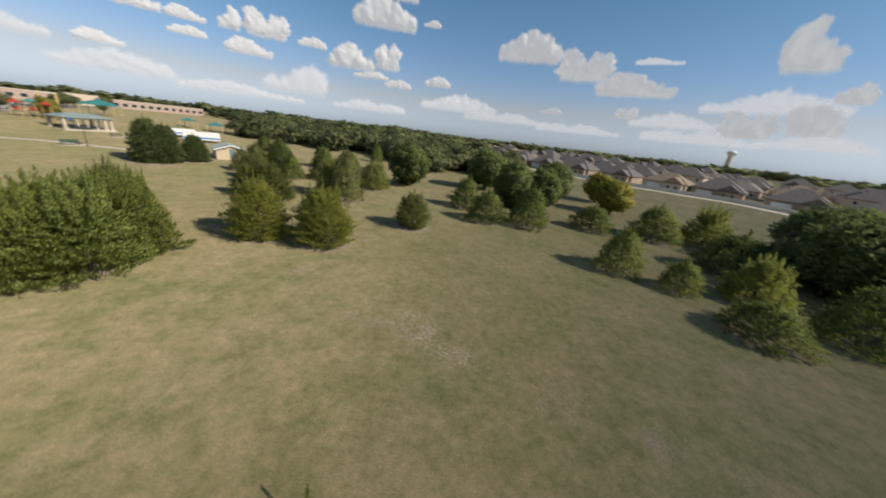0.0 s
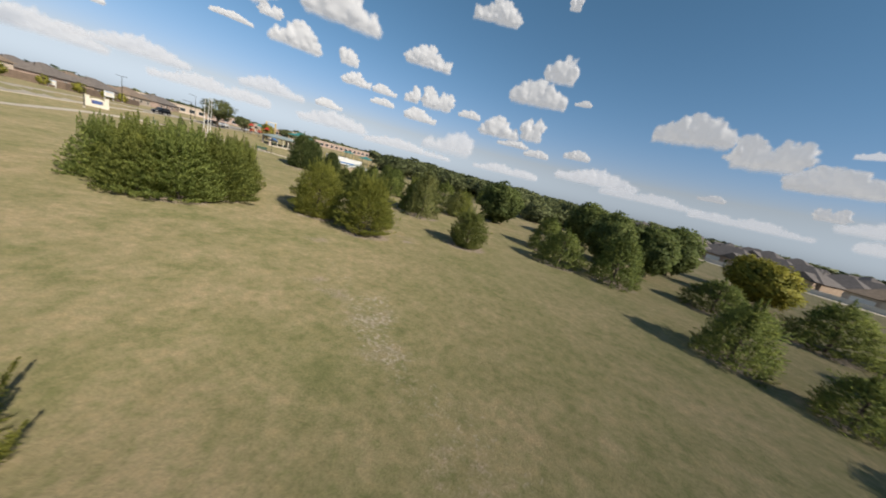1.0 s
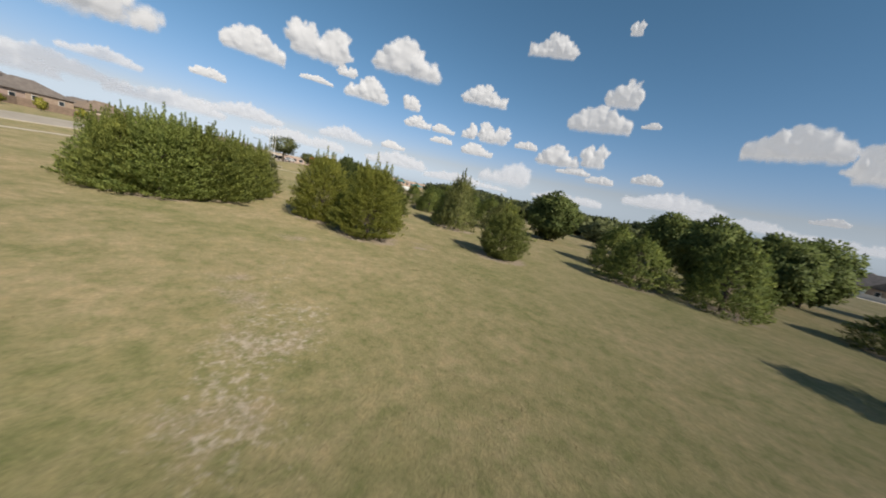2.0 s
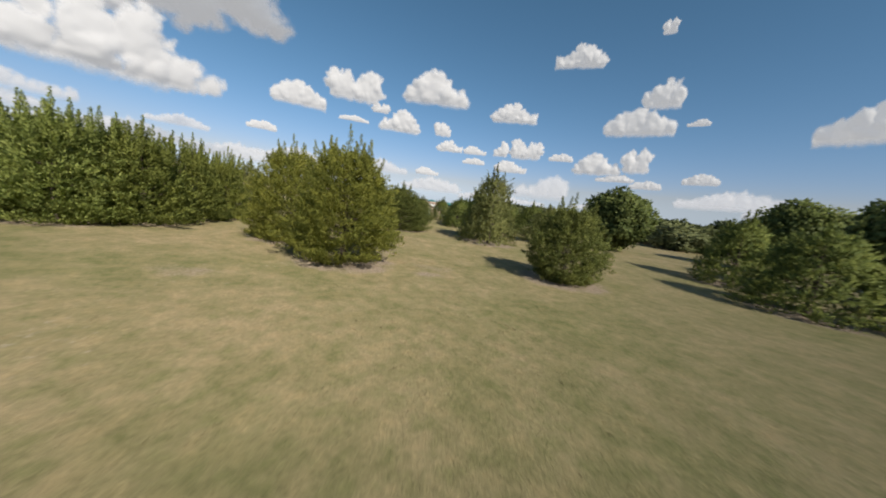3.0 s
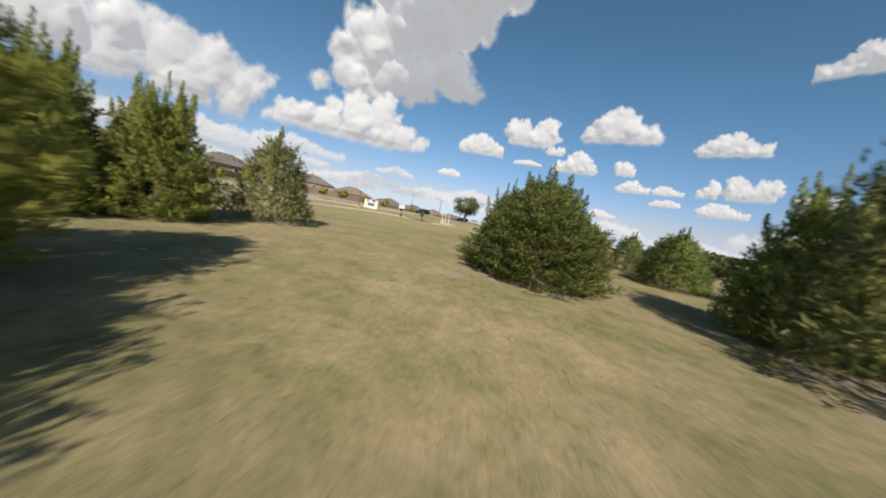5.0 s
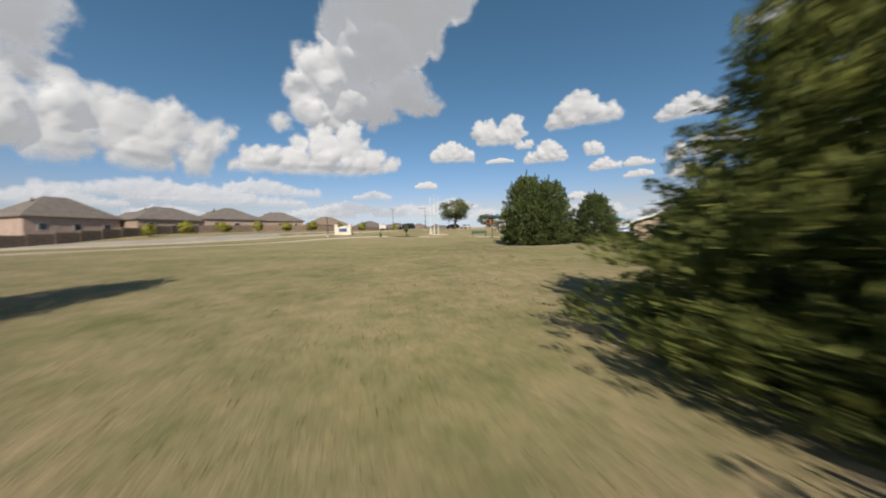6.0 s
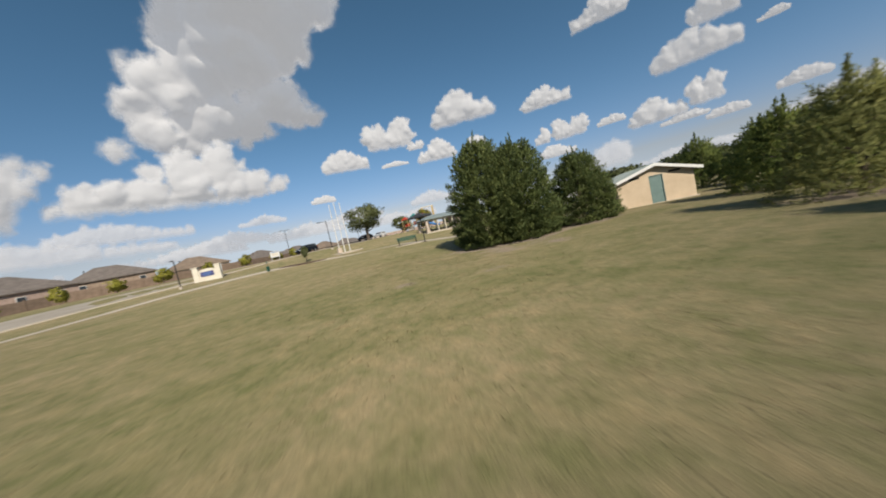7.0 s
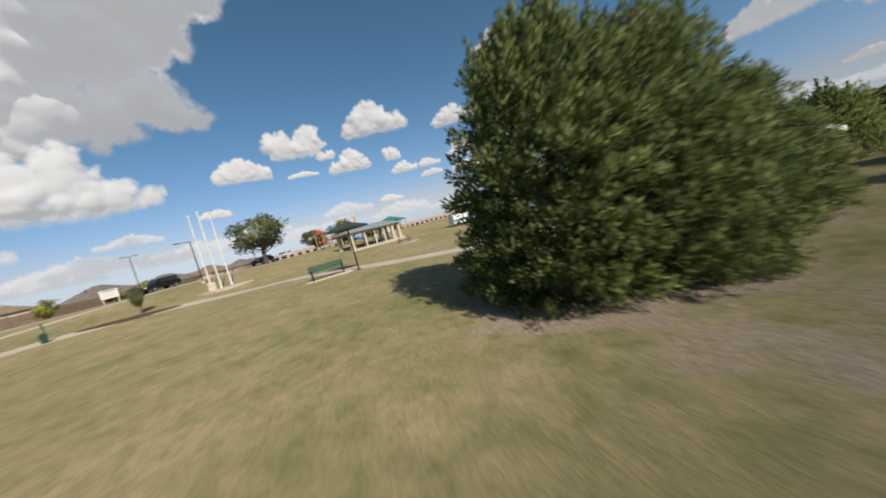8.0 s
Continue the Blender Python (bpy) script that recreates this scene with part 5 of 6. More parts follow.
flagpole(-48.1, 9.1, 8.1, True)
flagpole(-47.9, 9.9, 8.4, False)
flagpole(-49.4, 11.3, 8.3, False)
slab("flag_pad", -48.4, 10.0, 20, 4.4, 4.4, "pale concrete pad under the flagpoles")


def street_lamp(x, y, h, turn, arm=1.2, twin=False):
    e = thing("street_lamp", x, y, land_at(x, y), turn)
    part("pole", rod(bmesh.new(), (0, 0, -0.2), (0, 0, h), 0.09, 0.055, 12), M_DARK_METAL, e)
    part("foot", rod(bmesh.new(), (0, 0, -0.1), (0, 0, 0.35), 0.2, 0.19, 14), M_CONCRETE, e, "round concrete footing")
    for s in ((-1, 1) if twin else (-1,)):
        part("arm", rod(bmesh.new(), (0, 0, h - 0.08), (s * arm, 0, h + 0.02), 0.04), M_DARK_METAL, e)
        part("lamp_head", boxed(*sorted((s * (arm + 0.5), s * arm)), -0.16, 0.16, h - 0.05, h + 0.06, 0.02), M_DARK_METAL, e)
    tagged(e, "dark steel lamp post with a flat box head", "street lamp", "street lamps")


street_lamp(-57.0, 10.4, 5.6, 60)
street_lamp(-48.1, -11.9, 3.8, 30, 0.25)
street_lamp(-88.0, 7.5, 7.6, 90, 0.7, True)
street_lamp(-95.0, 30.0, 8.5, 100, 1.8)


def litter_bin(x, y):
    e = thing("litter_bin", x, y, land_at(x, y))
    bm = bmesh.new()
    rod(bm, (0, 0, 0.08), (0, 0, 0.66), 0.16, 0.175, 18)
    part("drum", bm, M_GREEN_METAL, e)
    for k in range(14):
        a = k * math.tau / 14
        part("slat", rod(bmesh.new(), (0.172 * math.cos(a), 0.172 * math.sin(a), 0.06), (0.19 * math.cos(a), 0.19 * math.sin(a), 0.68), 0.022, 0.022, 6), M_GREEN_METAL, e)
    part("lid", rod(bmesh.new(), (0, 0, 0.67), (0, 0, 0.78), 0.20, 0.10, 18), M_GREEN_METAL, e)
    part("foot", rod(bmesh.new(), (0, 0, -0.05), (0, 0, 0.08), 0.12, 0.12, 12), M_DARK_METAL, e)
    part("sign_post", rod(bmesh.new(), (-0.5, 0.1, -0.1), (-0.5, 0.1, 1.5), 0.03), M_DARK_METAL, e)
    part("bag_box", boxed(-0.6, -0.4, 0.0, 0.1, 1.15, 1.5, 0.01), M_GREEN_METAL, e)
    tagged(e, "dark green slatted litter bin beside the footpath", "litter bin")


litter_bin(-45.7, -2.0)


def entrance_sign(x, y, turn):
    e = thing("entrance_sign", x, y, land_at(x, y), turn)
    for s in (-1, 1):
        pier = part("pier", boxed(s * 1.36 - 0.32, s * 1.36 + 0.32, -0.32, 0.32, -0.2, 2.0, 0.02), M_CREAM, e)
        part("pier_cap", boxed(s * 1.36 - 0.4, s * 1.36 + 0.4, -0.4, 0.4, 2.0, 2.15, 0.02), M_CREAM, pier)
    part("plinth", boxed(-1.04, 1.04, -0.26, 0.26, -0.2, 0.5, 0.02), M_CREAM, e)
    arch = [(1.04 * math.cos(math.pi * k / 12), 1.38 + 0.36 * math.sin(math.pi * k / 12)) for k in range(13)]
    part("wall_panel", prism(bmesh.new(), [(-1.04, 0.5), (1.04, 0.5)] + arch, -0.2, 0.2), M_CREAM, e, "cream panel with an arched top")
    board = part("message_board", boxed(-0.8, 0.8, -0.26, -0.203, 0.62, 1.32, 0.01), M_NAVY, e, "navy blue message board")
    for z, half in ((1.16, 0.5), (0.97, 0.6), (0.78, 0.4)):
        part("text_bar", boxed(-half, half, -0.266, -0.262, z - 0.03, z + 0.04), M_BLUE, board)
    tagged(e, "cream masonry entrance sign with two piers and a navy board", "sign")


entrance_sign(-51.6, -9.0, 76)


def notice_board(x, y, turn, w, h, low, label):
    e = thing("notice_board", x, y, land_at(x, y), turn)
    for s in (-1, 1):
        part("post", boxed(s * w * 0.42 - 0.05, s * w * 0.42 + 0.05, -0.05, 0.05, -0.2, low + h, 0.01), M_WHITE, e)
    board = part("board", boxed(-w / 2, w / 2, -0.11, -0.055, low, low + h, 0.01), M_WHITE, e)
    part("picture_panel", boxed(-w * 0.34, w * 0.34, -0.122, -0.113, low + h * 0.2, low + h * 0.75), M_CREAM, board, "faded cream picture panel")
    part("text_bar", boxed(-w * 0.4, w * 0.4, -0.122, -0.113, low + h * 0.82, low + h * 0.92), M_BLUE, board)
    tagged(e, label, "sign", "signs by the road")


notice_board(-84.0, 3.4, 100, 2.2, 1.5, 0.9, "white roadside notice board with a faded picture")
notice_board(-78.0, -8.5, 100, 1.5, 1.1, 0.6, "small white roadside notice board")


def mulch_bed():
    bm = bmesh.new()
    n = 28
    ring = []
    for i in range(n):
        a = i * math.tau / n
        u, v = 3.4 * math.cos(a), 0.9 * math.sin(a) * (1 + 0.15 * math.sin(3 * a))
        x, y = -45.6 + u * 0.36 - v * 0.93, 2.6 + u * 0.93 + v * 0.36
        ring.append((x, y))
    top = [bm.verts.new((x, y, land_at(x, y) + 0.07)) for x, y in ring]
    low = [bm.verts.new((x, y, land_at(x, y) - 0.1)) for x, y in ring]
    mid = bm.verts.new((-45.6, 2.6, land_at(-45.6, 2.6) + 0.14))
    for i in range(n):
        j = (i + 1) % n
        bm.faces.new((top[i], top[j], mid))
        bm.faces.new((low[i], low[j], top[j], top[i]))
    tagged(part("mulch_bed", bm, M_MULCH), "long dark mulch bed beside the footpath", "flower bed", kind="structure")


mulch_bed()
plant("young_tree", PARK_TREES[1], -46.6, 3.4, 0.62, 2.6, 30, "small young tree planted in the mulch bed", "tree", "young trees")


def picnic_table(x, y, turn):
    e = thing("picnic_table", x, y, land_at(x, y) + 0.04, turn)
    for k in range(4):
        part("top_board", boxed(-0.95, 0.95, -0.38 + 0.195 * k, -0.20 + 0.195 * k, 0.72, 0.76, 0.006), M_GREEN_METAL, e)
    for s in (-1, 1):
        part("bench_board", boxed(-0.95, 0.95, s * 0.72 - 0.13, s * 0.72 + 0.13, 0.42, 0.46, 0.006), M_GREEN_METAL, e)
        part("leg_frame", rod(rod(rod(bmesh.new(), (s * 0.7, -0.6, 0), (s * 0.7, -0.2, 0.72), 0.03), (s * 0.7, 0.6, 0), (s * 0.7, 0.2, 0.72), 0.03), (s * 0.7, -0.75, 0.4), (s * 0.7, 0.75, 0.4), 0.03), M_DARK_METAL, e)
    tagged(e, "green coated steel picnic table on a concrete pad", "picnic table", "picnic tables")


slab("table_pad", -40.0, 30.4, 30, 3.6, 3.0, "pale concrete pad under the picnic table")
picnic_table(-40.0, 30.4, 30)


def pavilion(x, y, turn):
    e = thing("picnic_pavilion", x, y, land_at(x, y), turn)
    L, W, h = 4.5, 1.9, 2.35
    part("floor_slab", boxed(-L - 0.6, L + 0.6, -W - 0.6, W + 0.6, -0.4, 0.06, 0.02), M_CONCRETE, e)
    for sx, sy in ((-1, -1), (-1, 1), (0.72, -1), (0.72, 1), (1, -1), (1, 1)):
        col = part("column", boxed(sx * L - 0.25, sx * L + 0.25, sy * W - 0.25, sy * W + 0.25, 0.06, h, 0.02), M_STONE, e, "pale pinkish stone column")
        part("column_base", boxed(sx * L - 0.32, sx * L + 0.32, sy * W - 0.32, sy * W + 0.32, 0.06, 0.55, 0.02), M_STONE, col)
        part("column_cap", boxed(sx * L - 0.30, sx * L + 0.30, sy * W - 0.30, sy * W + 0.30, h - 0.12, h, 0.01), M_STONE, col)
    for sx in (-0.45, -0.05, 0.35):
        for sy in (-1, 1):
            part("post", boxed(sx * L - 0.08, sx * L + 0.08, sy * W - 0.08, sy * W + 0.08, 0.06, h, 0.01), M_CREAM, e, "slim cream steel post")
    for sy in (-1, 1):
        part("beam", boxed(-L - 0.4, L + 0.4, sy * W - 0.12, sy * W + 0.12, h, h + 0.24, 0.01), M_CREAM, e)
    bm = bmesh.new()
    o = 0.7
    b = [bm.verts.new((sx * (L + o), sy * (W + o), h + 0.22)) for sx, sy in ((-1, -1), (1, -1), (1, 1), (-1, 1))]
    b2 = [bm.verts.new((sx * (L + o), sy * (W + o), h + 0.36)) for sx, sy in ((-1, -1), (1, -1), (1, 1), (-1, 1))]
    r0, r1 = bm.verts.new((-L + 2.0, 0, h + 1.15)), bm.verts.new((L - 2.0, 0, h + 1.15))
    bm.faces.new(b[::-1])
    for i in range(4):
        bm.faces.new((b[i], b[(i + 1) % 4], b2[(i + 1) % 4], b2[i]))
    bm.faces.new((b2[0], b2[1], r1, r0))
    bm.faces.new((b2[1], b2[2], r1))
    bm.faces.new((b2[2], b2[3], r0, r1))
    bm.faces.new((b2[3], b2[0], r0))
    bmesh.ops.recalc_face_normals(bm, faces=bm.faces)
    part("roof", bm, M_ROOF_METAL, e, "grey-green hipped metal roof")
    tagged(e, "open picnic pavilion with pale stone columns", "pavilion")


pavilion(-48.9, 31.6, 84)
picnic_table(-49.2, 29.6, 84)
picnic_table(-48.8, 33.2, 84)


def play_structure(x, y, turn):
    e = thing("play_structure", x, y, land_at(x, y), turn)
    for i, px in enumerate((-2.4, 0.0, 2.4)):
        for sx in (-0.7, 0.7):
            for sy in (-0.7, 0.7):
                part("post", rod(bmesh.new(), (px + sx, sy, -0.1), (px + sx, sy, 3.1 + 0.4 * (i % 2)), 0.06), M_YELLOW, e)
        part("deck", boxed(px - 0.75, px + 0.75, -0.75, 0.75, 1.2 + 0.3 * (i % 2), 1.28 + 0.3 * (i % 2), 0.01), M_DARK_METAL, e)
        bm = bmesh.new()
        z = 3.1 + 0.4 * (i % 2)
        bmesh.ops.create_cone(bm, cap_ends=True, segments=4, radius1=1.25, radius2=0.05, depth=0.8, matrix=Matrix.Translation((px, 0, z + 0.4)) @ Matrix.Rotation(radians(45), 4, "Z"))
        part("roof", bm, M_RED if i != 1 else M_TEAL_ROOF, e, "red pyramid roof" if i != 1 else "teal pyramid roof")
        part("side_panel", boxed(px - 0.7, px + 0.7, 0.72, 0.78, 1.4, 2.2, 0.01), M_RED, e)
    bm = bmesh.new()
    for k in range(8):
        a0, a1 = k / 8, (k + 1) / 8
        rod(bm, (3.1 + 3.0 * a0, 0, 1.3 - 1.15 * a0 ** 0.8), (3.1 + 3.0 * a1, 0, 1.3 - 1.15 * a1 ** 0.8), 0.3, 0.3, 12)
    part("slide", bm, M_BLUE, e, "blue tube slide")
    part("ladder", rod(rod(bmesh.new(), (-3.8, -0.3, 0), (-3.1, -0.3, 1.3), 0.03), (-3.8, 0.3, 0), (-3.1, 0.3, 1.3), 0.03), M_YELLOW, e)
    tagged(e, "red and teal play structure with tan posts and a slide", "playground")


play_structure(-62.0, 33.0, 40)


def swing_frame(x, y, turn):
    e = thing("swing_frame", x, y, land_at(x, y), turn)
    for s in (-1, 1):
        part("post", boxed(s * 1.5 - 0.22, s * 1.5 + 0.22, -0.22, 0.22, -0.3, 5.6, 0.03), M_YELLOW, e)
    part("crossbar", boxed(-1.8, 1.8, -0.14, 0.14, 5.6, 5.85, 0.02), M_CREAM, e)
    tagged(e, "tall tan frame of two posts and a crossbar", "play equipment")


swing_frame(-67.5, 41.0, 40)


def shade_frame(x, y, turn, w, d, h, mat, label):
    e = thing("shade_canopy", x, y, land_at(x, y), turn)
    for sx in (-1, 1):
        for sy in (-1, 1):
            part("post", rod(bmesh.new(), (sx * w * 0.46, sy * d * 0.46, -0.2), (sx * w * 0.46, sy * d * 0.46, h), 0.1, 0.1, 12), M_YELLOW, e)
    bm = bmesh.new()
    lo = [bm.verts.new((sx * w / 2, sy * d / 2, h - 0.12)) for sx, sy in ((-1, -1), (1, -1), (1, 1), (-1, 1))]
    up = [bm.verts.new((sx * w / 2, sy * d / 2, h)) for sx, sy in ((-1, -1), (1, -1), (1, 1), (-1, 1))]
    top, low = bm.verts.new((0, 0, h + w * 0.2)), bm.verts.new((0, 0, h + w * 0.2 - 0.1))
    for i in range(4):
        j = (i + 1) % 4
        bm.faces.new((lo[i], lo[j], up[j], up[i]))
        bm.faces.new((up[i], up[j], top))
        bm.faces.new((lo[j], lo[i], low))
    bmesh.ops.recalc_face_normals(bm, faces=bm.faces)
    part("canopy", bm, mat, e)
    tagged(e, label, "shade canopy", "shade canopies")


shade_frame(-84.0, 68.0, 30, 9.0, 7.0, 3.4, M_TEAL_ROOF, "teal shade canopy on tan posts over the playground")
shade_frame(-54.0, 68.5, 20, 4.0, 3.6, 2.6, M_TEAL_ROOF, "teal shade canopy on tan posts by the lawn")
shade_frame(-47.0, 72.0, 20, 5.0, 4.0, 2.6, M_TEAL_ROOF, "teal shade canopy on tan posts by the lawn")


def trailer(x, y, turn, long, high, mat, label):
    e = thing("box_trailer", x, y, land_at(x, y), turn)
    part("box", boxed(-long / 2, long / 2, -1.15, 1.15, 0.55, high, 0.05), mat, e)
    part("stripe", boxed(-long / 2 + 0.1, long / 2 - 0.1, -1.162, -1.154, 0.9, 1.3), M_BLUE, e, "blue stripe")
    part("hitch", rod(bmesh.new(), (long / 2, 0, 0.6), (long / 2 + 1.1, 0, 0.5), 0.05), M_DARK_METAL, e)
    part("jack", rod(bmesh.new(), (long / 2 + 0.8, 0, 0), (long / 2 + 0.8, 0, 0.6), 0.035), M_DARK_METAL, e)
    for sx in (-0.5, 0.5):
        for sy in (-1.0, 1.0):
            part("wheel", rod(bmesh.new(), (sx, sy - 0.11, 0.34), (sx, sy + 0.11, 0.34), 0.34, 0.34, 18), M_TYRE, e)
    tagged(e, label, "trailer", "parked trailers")


trailer(-29.5, 43.0, 42, 8.0, 2.6, M_WHITE, "long white box trailer parked on the grass")
trailer(-40.5, 48.5, 62, 7.5, 2.2, M_WHITE, "white trailer with a blue stripe on the grass")


# ---- cars ----
def car(x, y, turn, paint, kind, label):
    e = thing("car", x, y, land_at(x, y) + 0.04, turn)
    suv = kind == "suv"
    roof = 1.72 if suv else 1.45
    outline = [(-2.25, 0.42), (-2.3, 0.95), (-2.2, 1.05), (1.0, 1.05), (2.1, 0.92), (2.3, 0.75), (2.28, 0.4)]
    bm = prism(bmesh.new(), outline, -0.92, 0.92)
    bmesh.ops.bevel(bm, geom=bm.edges[:], offset=0.06, segments=2, affect="EDGES")
    body = part("body", bm, paint, e)
    cabin = [(-2.12, 1.03), (-1.95 if suv else -1.5, roof - 0.05), (-1.7 if suv else -1.2, roof), (0.1, roof), (0.35, roof - 0.06), (1.15, 1.03)]
    bm = prism(bmesh.new(), cabin, -0.80, 0.80)
    bmesh.ops.bevel(bm, geom=bm.edges[:], offset=0.05, segments=2, affect="EDGES")
    part("cabin", bm, paint, e)
    for s in (-1, 1):
        part("side_window", prism(bmesh.new(), [(-1.9 if suv else -1.55, 1.1), (-1.8 if suv else -1.35, roof - 0.14), (0.08, roof - 0.14), (0.72, 1.1)], s * 0.806 - 0.006, s * 0.806 + 0.006), M_WINDOW, e, "dark tinted side glass")
        part("headlight", boxed(2.16, 2.32, s * 0.66 - 0.18, s * 0.66 + 0.18, 0.70, 0.84, 0.02), M_LAMP_CLEAR, e)
        part("tail_light", boxed(-2.33, -2.2, s * 0.72 - 0.14, s * 0.72 + 0.14, 0.80, 1.08, 0.02), M_LAMP_RED, e)
        part("mirror", boxed(0.62, 0.78, s * 0.98 - 0.08, s * 0.98 + 0.08, 1.04, 1.18, 0.02), paint, e)
        for wx in (-1.42, 1.42):
            wheel = part("wheel", rod(bmesh.new(), (wx, s * 0.84 - 0.11, 0.34), (wx, s * 0.84 + 0.11, 0.34), 0.34, 0.34, 20), M_TYRE, e)
            part("rim", rod(bmesh.new(), (wx, s * 0.94, 0.34), (wx, s * 0.965, 0.34), 0.22, 0.20, 14), M_RIM, wheel)
    part("windscreen", prism(bmesh.new(), [(0.44, roof - 0.10), (1.10, 1.08), (1.16, 1.08), (0.50, roof - 0.08)], -0.70, 0.70), M_WINDOW, e, "dark windscreen")
    part("rear_window", prism(bmesh.new(), [(-2.12, 1.12), (-1.99, roof - 0.14), (-2.03, roof - 0.14), (-2.16, 1.12)] if suv else [(-2.04, 1.12), (-1.58, roof - 0.08), (-1.63, roof - 0.06), (-2.10, 1.12)], -0.66, 0.66), M_WINDOW, e, "dark rear glass")
    part("number_plate", boxed(-2.345, -2.325, -0.26, 0.26, 0.62, 0.74), M_WHITE, body)
    tagged(e, label, "car", "parked cars")


car(-65.2, 7.4, -60, M_CAR_DARK, "suv", "dark blue sport utility car parked at the kerb")
car(-70.3, 22.6, -54, M_CAR_DARK, "sedan", "dark blue saloon car on the parking lane")
car(-74.6, 28.6, -52, M_CAR_WHITE, "sedan", "white saloon car on the parking lane")
car(-88.0, 46.0, -45, M_CAR_LIGHT, "suv", "silver sport utility car on the parking lane")


for i, (x, y, paint, kind, look_of) in enumerate([
        (-131, 78, M_CAR_WHITE, "suv", "white sport utility car"), (-134.5, 83, M_CAR_DARK, "sedan", "dark blue saloon car"), (-138, 88, M_CAR_LIGHT, "sedan", "silver saloon car"),
        (-145, 98, M_CAR_WHITE, "sedan", "white saloon car"), (-148.5, 103, M_CAR_LIGHT, "suv", "silver sport utility car"), (-155.5, 113, M_CAR_DARK, "suv", "dark blue sport utility car"), (-159, 118, M_CAR_WHITE, "suv", "white sport utility car")]):
    car(x, y, 145, paint, kind, look_of + " in the school car park")


# ---- houses ----
def hip_roof(bm, w, d, z, rise, over=0.5):
    a, b = w / 2 + over, d / 2 + over
    lo = [bm.verts.new((sx * a, sy * b, z - 0.2)) for sx, sy in ((-1, -1), (1, -1), (1, 1), (-1, 1))]
    up = [bm.verts.new((sx * a, sy * b, z)) for sx, sy in ((-1, -1), (1, -1), (1, 1), (-1, 1))]
    k = max(a - b, 0.6)
    r0, r1 = bm.verts.new((-k, 0, z + rise)), bm.verts.new((k, 0, z + rise))
    bm.faces.new(lo[::-1])
    for i in range(4):
        bm.faces.new((lo[i], lo[(i + 1) % 4], up[(i + 1) % 4], up[i]))
    bm.faces.new((up[0], up[1], r1, r0))
    bm.faces.new((up[1], up[2], r1))
    bm.faces.new((up[2], up[3], r0, r1))
    bm.faces.new((up[3], up[0], r0))
    bmesh.ops.recalc_face_normals(bm, faces=bm.faces)
    return bm


def house(w, d, wall_h, rise, wall_mat, roof_mat, gable_x, label):
    e = thing("house", 0, 0, -300)
    part("wall", boxed(-w / 2, w / 2, -d / 2, d / 2, -1.2, wall_h - 0.12), wall_mat, e)
    roof = part("roof", hip_roof(bmesh.new(), w, d, wall_h + 0.08, rise), roof_mat, e)
    # a forward wing with its own hipped gable
    part("front_wing", boxed(gable_x - 3.0, gable_x + 3.0, -d / 2 - 2.2, -d / 2, -1.2, wall_h - 0.12), wall_mat, e)
    bm = prism(bmesh.new(), [(gable_x - 3.5, wall_h + 0.09), (gable_x + 3.5, wall_h + 0.09), (gable_x, wall_h + 2.3)], -d / 2 - 2.7, 0.0)
    part("wing_roof", bm, roof_mat, e)
    for x in (gable_x - 1.1, gable_x + 1.3):
        win = part("window", boxed(x - 0.55, x + 0.55, -d / 2 - 2.26, -d / 2 - 2.2, 0.9, 2.2, 0.01), M_WHITE, e)
        part("pane", boxed(x - 0.48, x + 0.48, -d / 2 - 2.28, -d / 2 - 2.262, 0.97, 2.13), M_WINDOW, win)
    gx = -gable_x
    part("garage_door", boxed(gx - 2.3, gx + 2.3, -d / 2 - 0.05, -d / 2, -0.1, 2.2, 0.01), M_WHITE, e)
    for x in (-w / 3, 0.0, w / 3):
        win = part("window", boxed(x - 0.6, x + 0.6, d / 2, d / 2 + 0.06, 0.9, 2.2, 0.01), M_WHITE, e)
        part("pane", boxed(x - 0.52, x + 0.52, d / 2 + 0.062, d / 2 + 0.08, 0.98, 2.12), M_WINDOW, win)
    part("vent_pipe", rod(bmesh.new(), (w / 4, 0.6, wall_h + 0.4), (w / 4, 0.6, wall_h + rise * 0.9), 0.12), M_DARK_METAL, roof)
    if wall_h > 4.5:
        for x in (gable_x - 1.2, gable_x + 1.2):
            win = part("window", boxed(x - 0.55, x + 0.55, -d / 2 - 2.26, -d / 2 - 2.2, 3.7, 4.9, 0.01), M_WHITE, e)
            part("pane", boxed(x - 0.48, x + 0.48, -d / 2 - 2.28, -d / 2 - 2.262, 3.77, 4.83), M_WINDOW, win)
        for x in (-w / 3, 0.0, w / 3):
            win = part("window", boxed(x - 0.6, x + 0.6, d / 2, d / 2 + 0.06, 3.7, 4.9, 0.01), M_WHITE, e)
            part("pane", boxed(x - 0.52, x + 0.52, d / 2 + 0.062, d / 2 + 0.08, 3.78, 4.82), M_WINDOW, win)
    return tagged(e, label, "house", "houses")


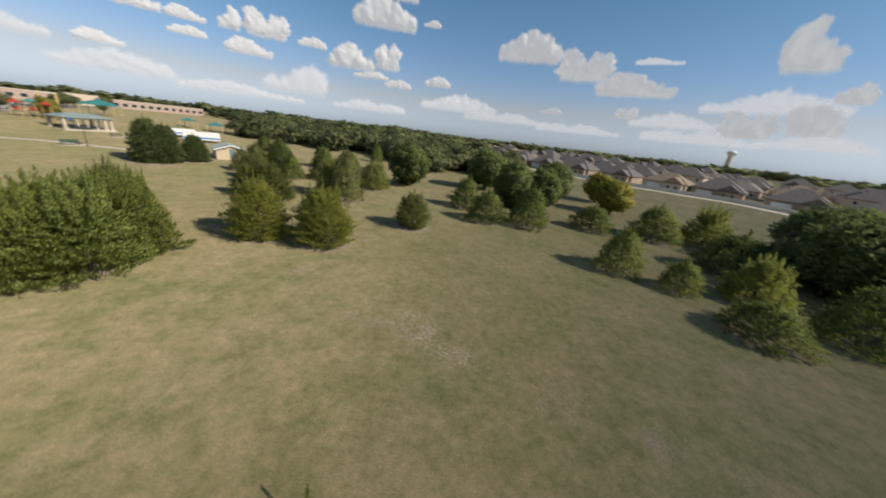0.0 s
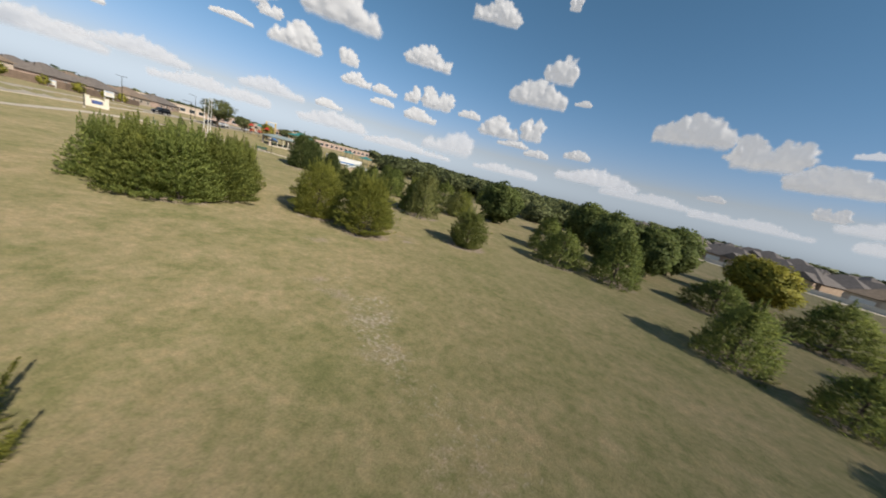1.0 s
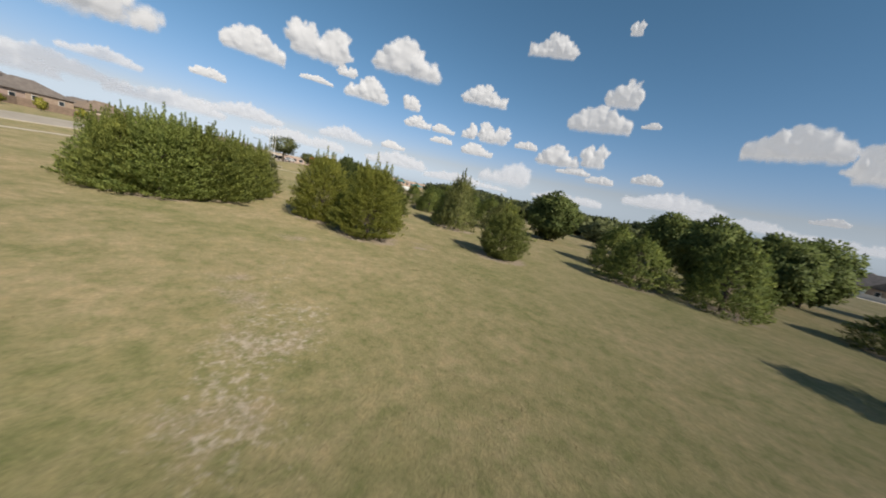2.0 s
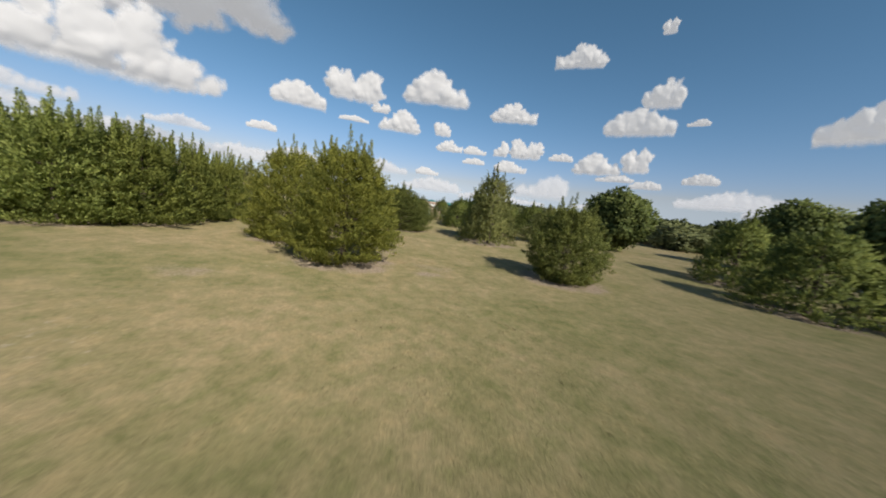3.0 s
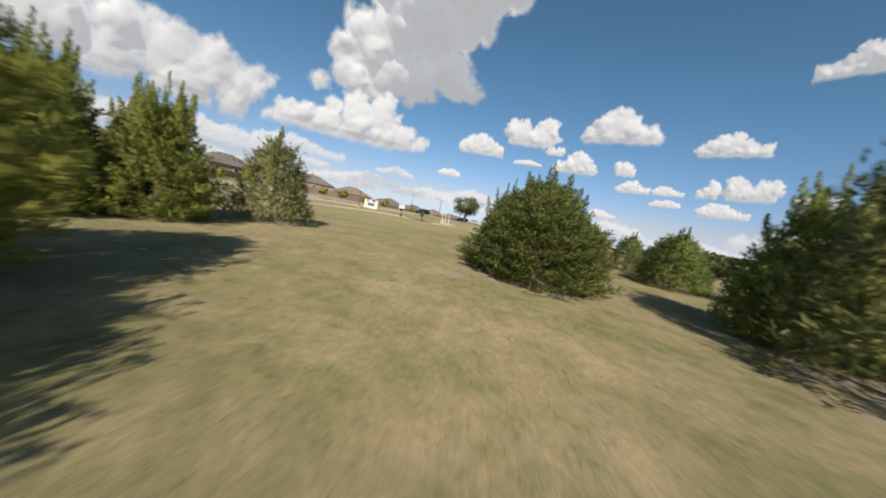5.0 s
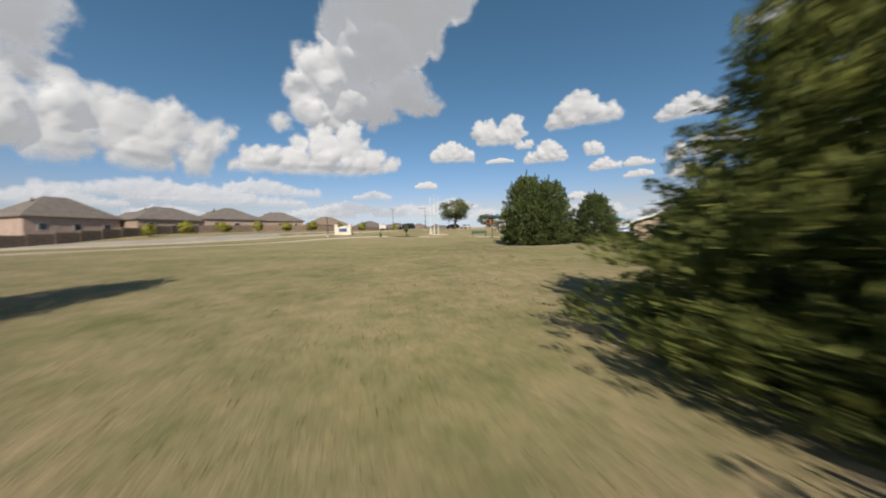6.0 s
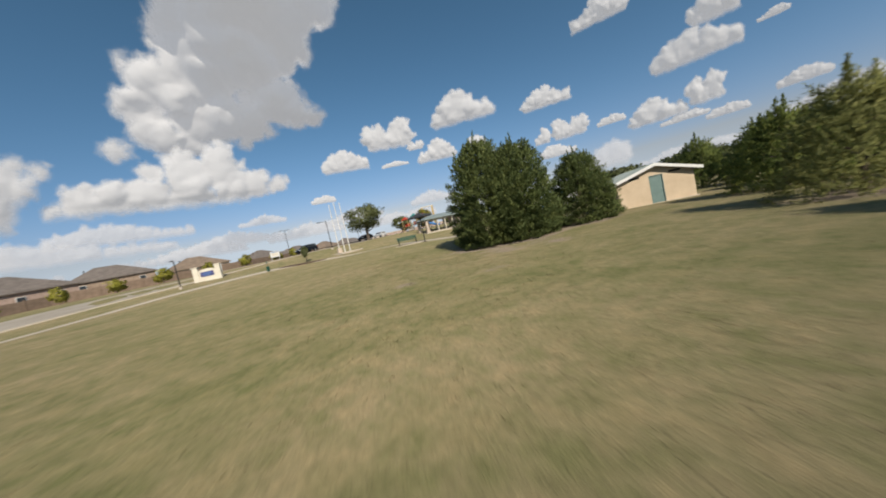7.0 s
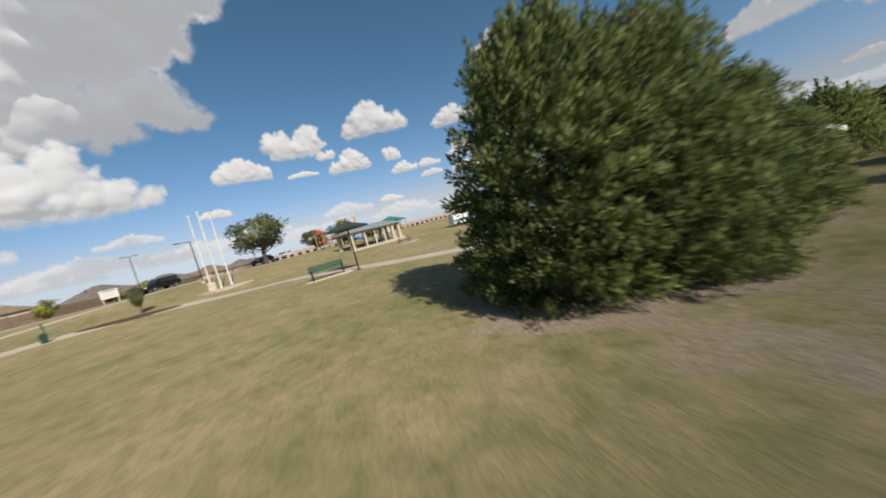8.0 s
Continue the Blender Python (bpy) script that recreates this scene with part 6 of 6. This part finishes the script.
HOUSES = [
    house(15.0, 11.0, 2.9, 3.3, M_BRICK, M_SHINGLE, 3.6, "tan brick bungalow under a grey-brown hipped roof"),
    house(14.0, 12.0, 3.0, 3.5, M_BRICK_RED, M_SHINGLE, -3.2, "pinkish brown brick bungalow under a grey-brown hipped roof"),
    house(14.5, 11.0, 3.0, 3.4, M_STONE, M_SHINGLE_TAN, 3.4, "pale stone bungalow under a tan hipped roof"),
    house(14.5, 12.0, 2.9, 4.2, M_BRICK, M_SHINGLE_DARK, 3.4, "tan brick bungalow under a steep dark grey roof"),
    house(13.0, 11.0, 5.5, 3.8, M_STONE, M_SHINGLE_DARK, -2.6, "two-storey pale stone house under a dark grey roof"),
    house(14.0, 10.5, 3.4, 4.3, M_BRICK_RED, M_SHINGLE, -3.0, "tall pinkish brick house under a grey-brown hipped roof"),
]


def settle(kind, x, y, turn, lift=0.0):
    copy_thing(HOUSES[kind], pose(x, y, land_at(x, y) + lift, 0, 0, turn))


for k, x, y, turn in [(5, -68, -64, 150), (0, -78, -51, 140), (1, -87, -40, 125), (0, -106, -31, 110), (2, -118, -15, 110), (1, -135, 4, 125), (0, -150, 20, 130), (2, -165, 36, 130), (1, -180, 52, 130),
                      (0, -96, -58, 140), (2, -112, -50, 120), (1, -130, -36, 110), (0, -142, -18, 115), (1, -158, 2, 125), (2, -172, 20, 130), (0, -196, 62, 130)]:
    settle(k, x, y, turn + 180)
rnd = random.Random(5)
for row in range(6):
    for i in range(12):
        s, o = -70 + i * 17.5 + rnd.uniform(-1.5, 1.5), 17 + row * 27 + rnd.uniform(-2, 2)
        x, y = 101 + 0.68 * s + 0.73 * o, 85 - 0.73 * s + 0.68 * o
        settle((3, 4, 3, 3, 4, 1, 3, 2)[rnd.randrange(8)], x, y, -47 + (180 if row % 2 else 0) + rnd.uniform(-4, 4))
for k in range(14):
    settle((3, 1, 4)[k % 3], 60 + k * 17 + rnd.uniform(-4, 4), 262 + rnd.uniform(-10, 50) - k * 5, rnd.uniform(0, 360))
for h in HOUSES:
    for o in (*h.children_recursive, h):
        bpy.data.objects.remove(o)


def fence(name, line, height, mat, label, piers):
    """A boarded fence or a wall along a line: one panel between each two posts."""
    e = thing(name, *line[0], land_at(*line[0]))
    base = e.matrix_world.inverted()
    for (xa, ya), (xb, yb) in zip(line, line[1:]):
        n = max(1, round(math.hypot(xb - xa, yb - ya) / piers))
        for i in range(n):
            x0, y0 = xa + (xb - xa) * i / n, ya + (yb - ya) * i / n
            x1, y1 = xa + (xb - xa) * (i + 1) / n, ya + (yb - ya) * (i + 1) / n
            a = math.degrees(math.atan2(y1 - y0, x1 - x0))
            L = math.hypot(x1 - x0, y1 - y0)
            z = min(land_at(x0, y0), land_at(x1, y1))
            p = part("panel", boxed(0.09, L - 0.09, -0.03, 0.03, -0.3, height, 0.01), mat, e)
            p.matrix_basis = base @ pose(x0, y0, z, 0, 0, a)
            q = part("post", boxed(-0.09, 0.09, -0.09, 0.09, -0.3, height + 0.12, 0.01), mat, e)
            q.matrix_basis = base @ pose(x0, y0, z, 0, 0, a)
    tagged(e, label, "fence")


fence("board_fence", [(-40, -52), (-58, -46), (-70, -41), (-78, -32), (-81, -18), (-87, -4), (-99, 9), (-113, 21)], 1.8, M_FENCE, "weathered brown board fence behind the road", 3.0)
fence("precast_wall", [(88, 97), (101, 84), (134, 62), (143, 42), (146, 28), (150, 5)], 1.3, M_WALL_PALE, "pale precast boundary wall before the houses", 6.0)
STREET_TREE = (quads("crown", broadleaf_crown(125, 44, 36, 0.42, 0.22, 1.2, 2.5), M_LEAF_STREET), trunk_mesh("trunk", 44, 3.6, 0.12, 10, 1.6, 0.8, 0.2))
for i, (x, y) in enumerate([(-55, -43), (-62, -40), (-67, -35), (-71, -29), (-73, -23), (-75, -17), (-77, -10), (-81, -3), (-86, 4), (-92, 9)]):
    plant("street_tree", STREET_TREE, x, y, 1.15 + 0.25 * (i % 3), 2.6 + 0.4 * (i % 2), 50 * i, "small yellow-green street tree by the fence", "tree", "street trees")


# ---- far off ----
def long_building(x, y, turn, w, label):
    e = thing("school_building", x, y, land_at(x, y), turn)
    part("wall", boxed(-w / 2, w / 2, -9, 9, -2, 4.6), M_BRICK_RED if w > 70 else M_STONE, e)
    part("parapet", boxed(-w / 2 - 0.3, w / 2 + 0.3, -9.3, 9.3, 4.6, 5.2), M_STONE, e)
    part("entrance_block", boxed(-8, 8, -12, -9.32, -2, 6.2), M_STONE, e)
    for k in range(int(w / 5)):
        cx = -w / 2 + 2.5 + 5 * k
        if abs(cx) < 9.6:
            continue
        win = part("window", boxed(cx - 1.5, cx + 1.5, -9.08, -9.0, 1.2, 3.4), M_WHITE, e)
        part("pane", boxed(cx - 1.4, cx + 1.4, -9.1, -9.082, 1.3, 3.3), M_WINDOW, win)
    tagged(e, label, "building")


long_building(-205, 160, 74, 150, "long low red-brown brick building with a pale parapet")
long_building(-232, 70, 66, 60, "long low tan building with a pale parapet")


def water_tower(x, y):
    e = thing("water_tower", x, y, land_at(x, y))
    part("column", rod(bmesh.new(), (0, 0, -2), (0, 0, 34), 5.2, 4.2, 24), M_CONCRETE, e, "stout concrete column")
    part("flare", rod(bmesh.new(), (0, 0, 34), (0, 0, 39), 4.2, 8.4, 24), M_WHITE, e)
    bm = bmesh.new()
    bmesh.ops.create_uvsphere(bm, u_segments=24, v_segments=14, radius=8.8, matrix=Matrix.Translation((0, 0, 41)) @ Matrix.Diagonal((1, 1, 0.5, 1)))
    part("tank", bm, M_WHITE, e, smooth=True)
    tagged(e, "pale water tower on a stout column far off", "water tower")


water_tower(617, 648)
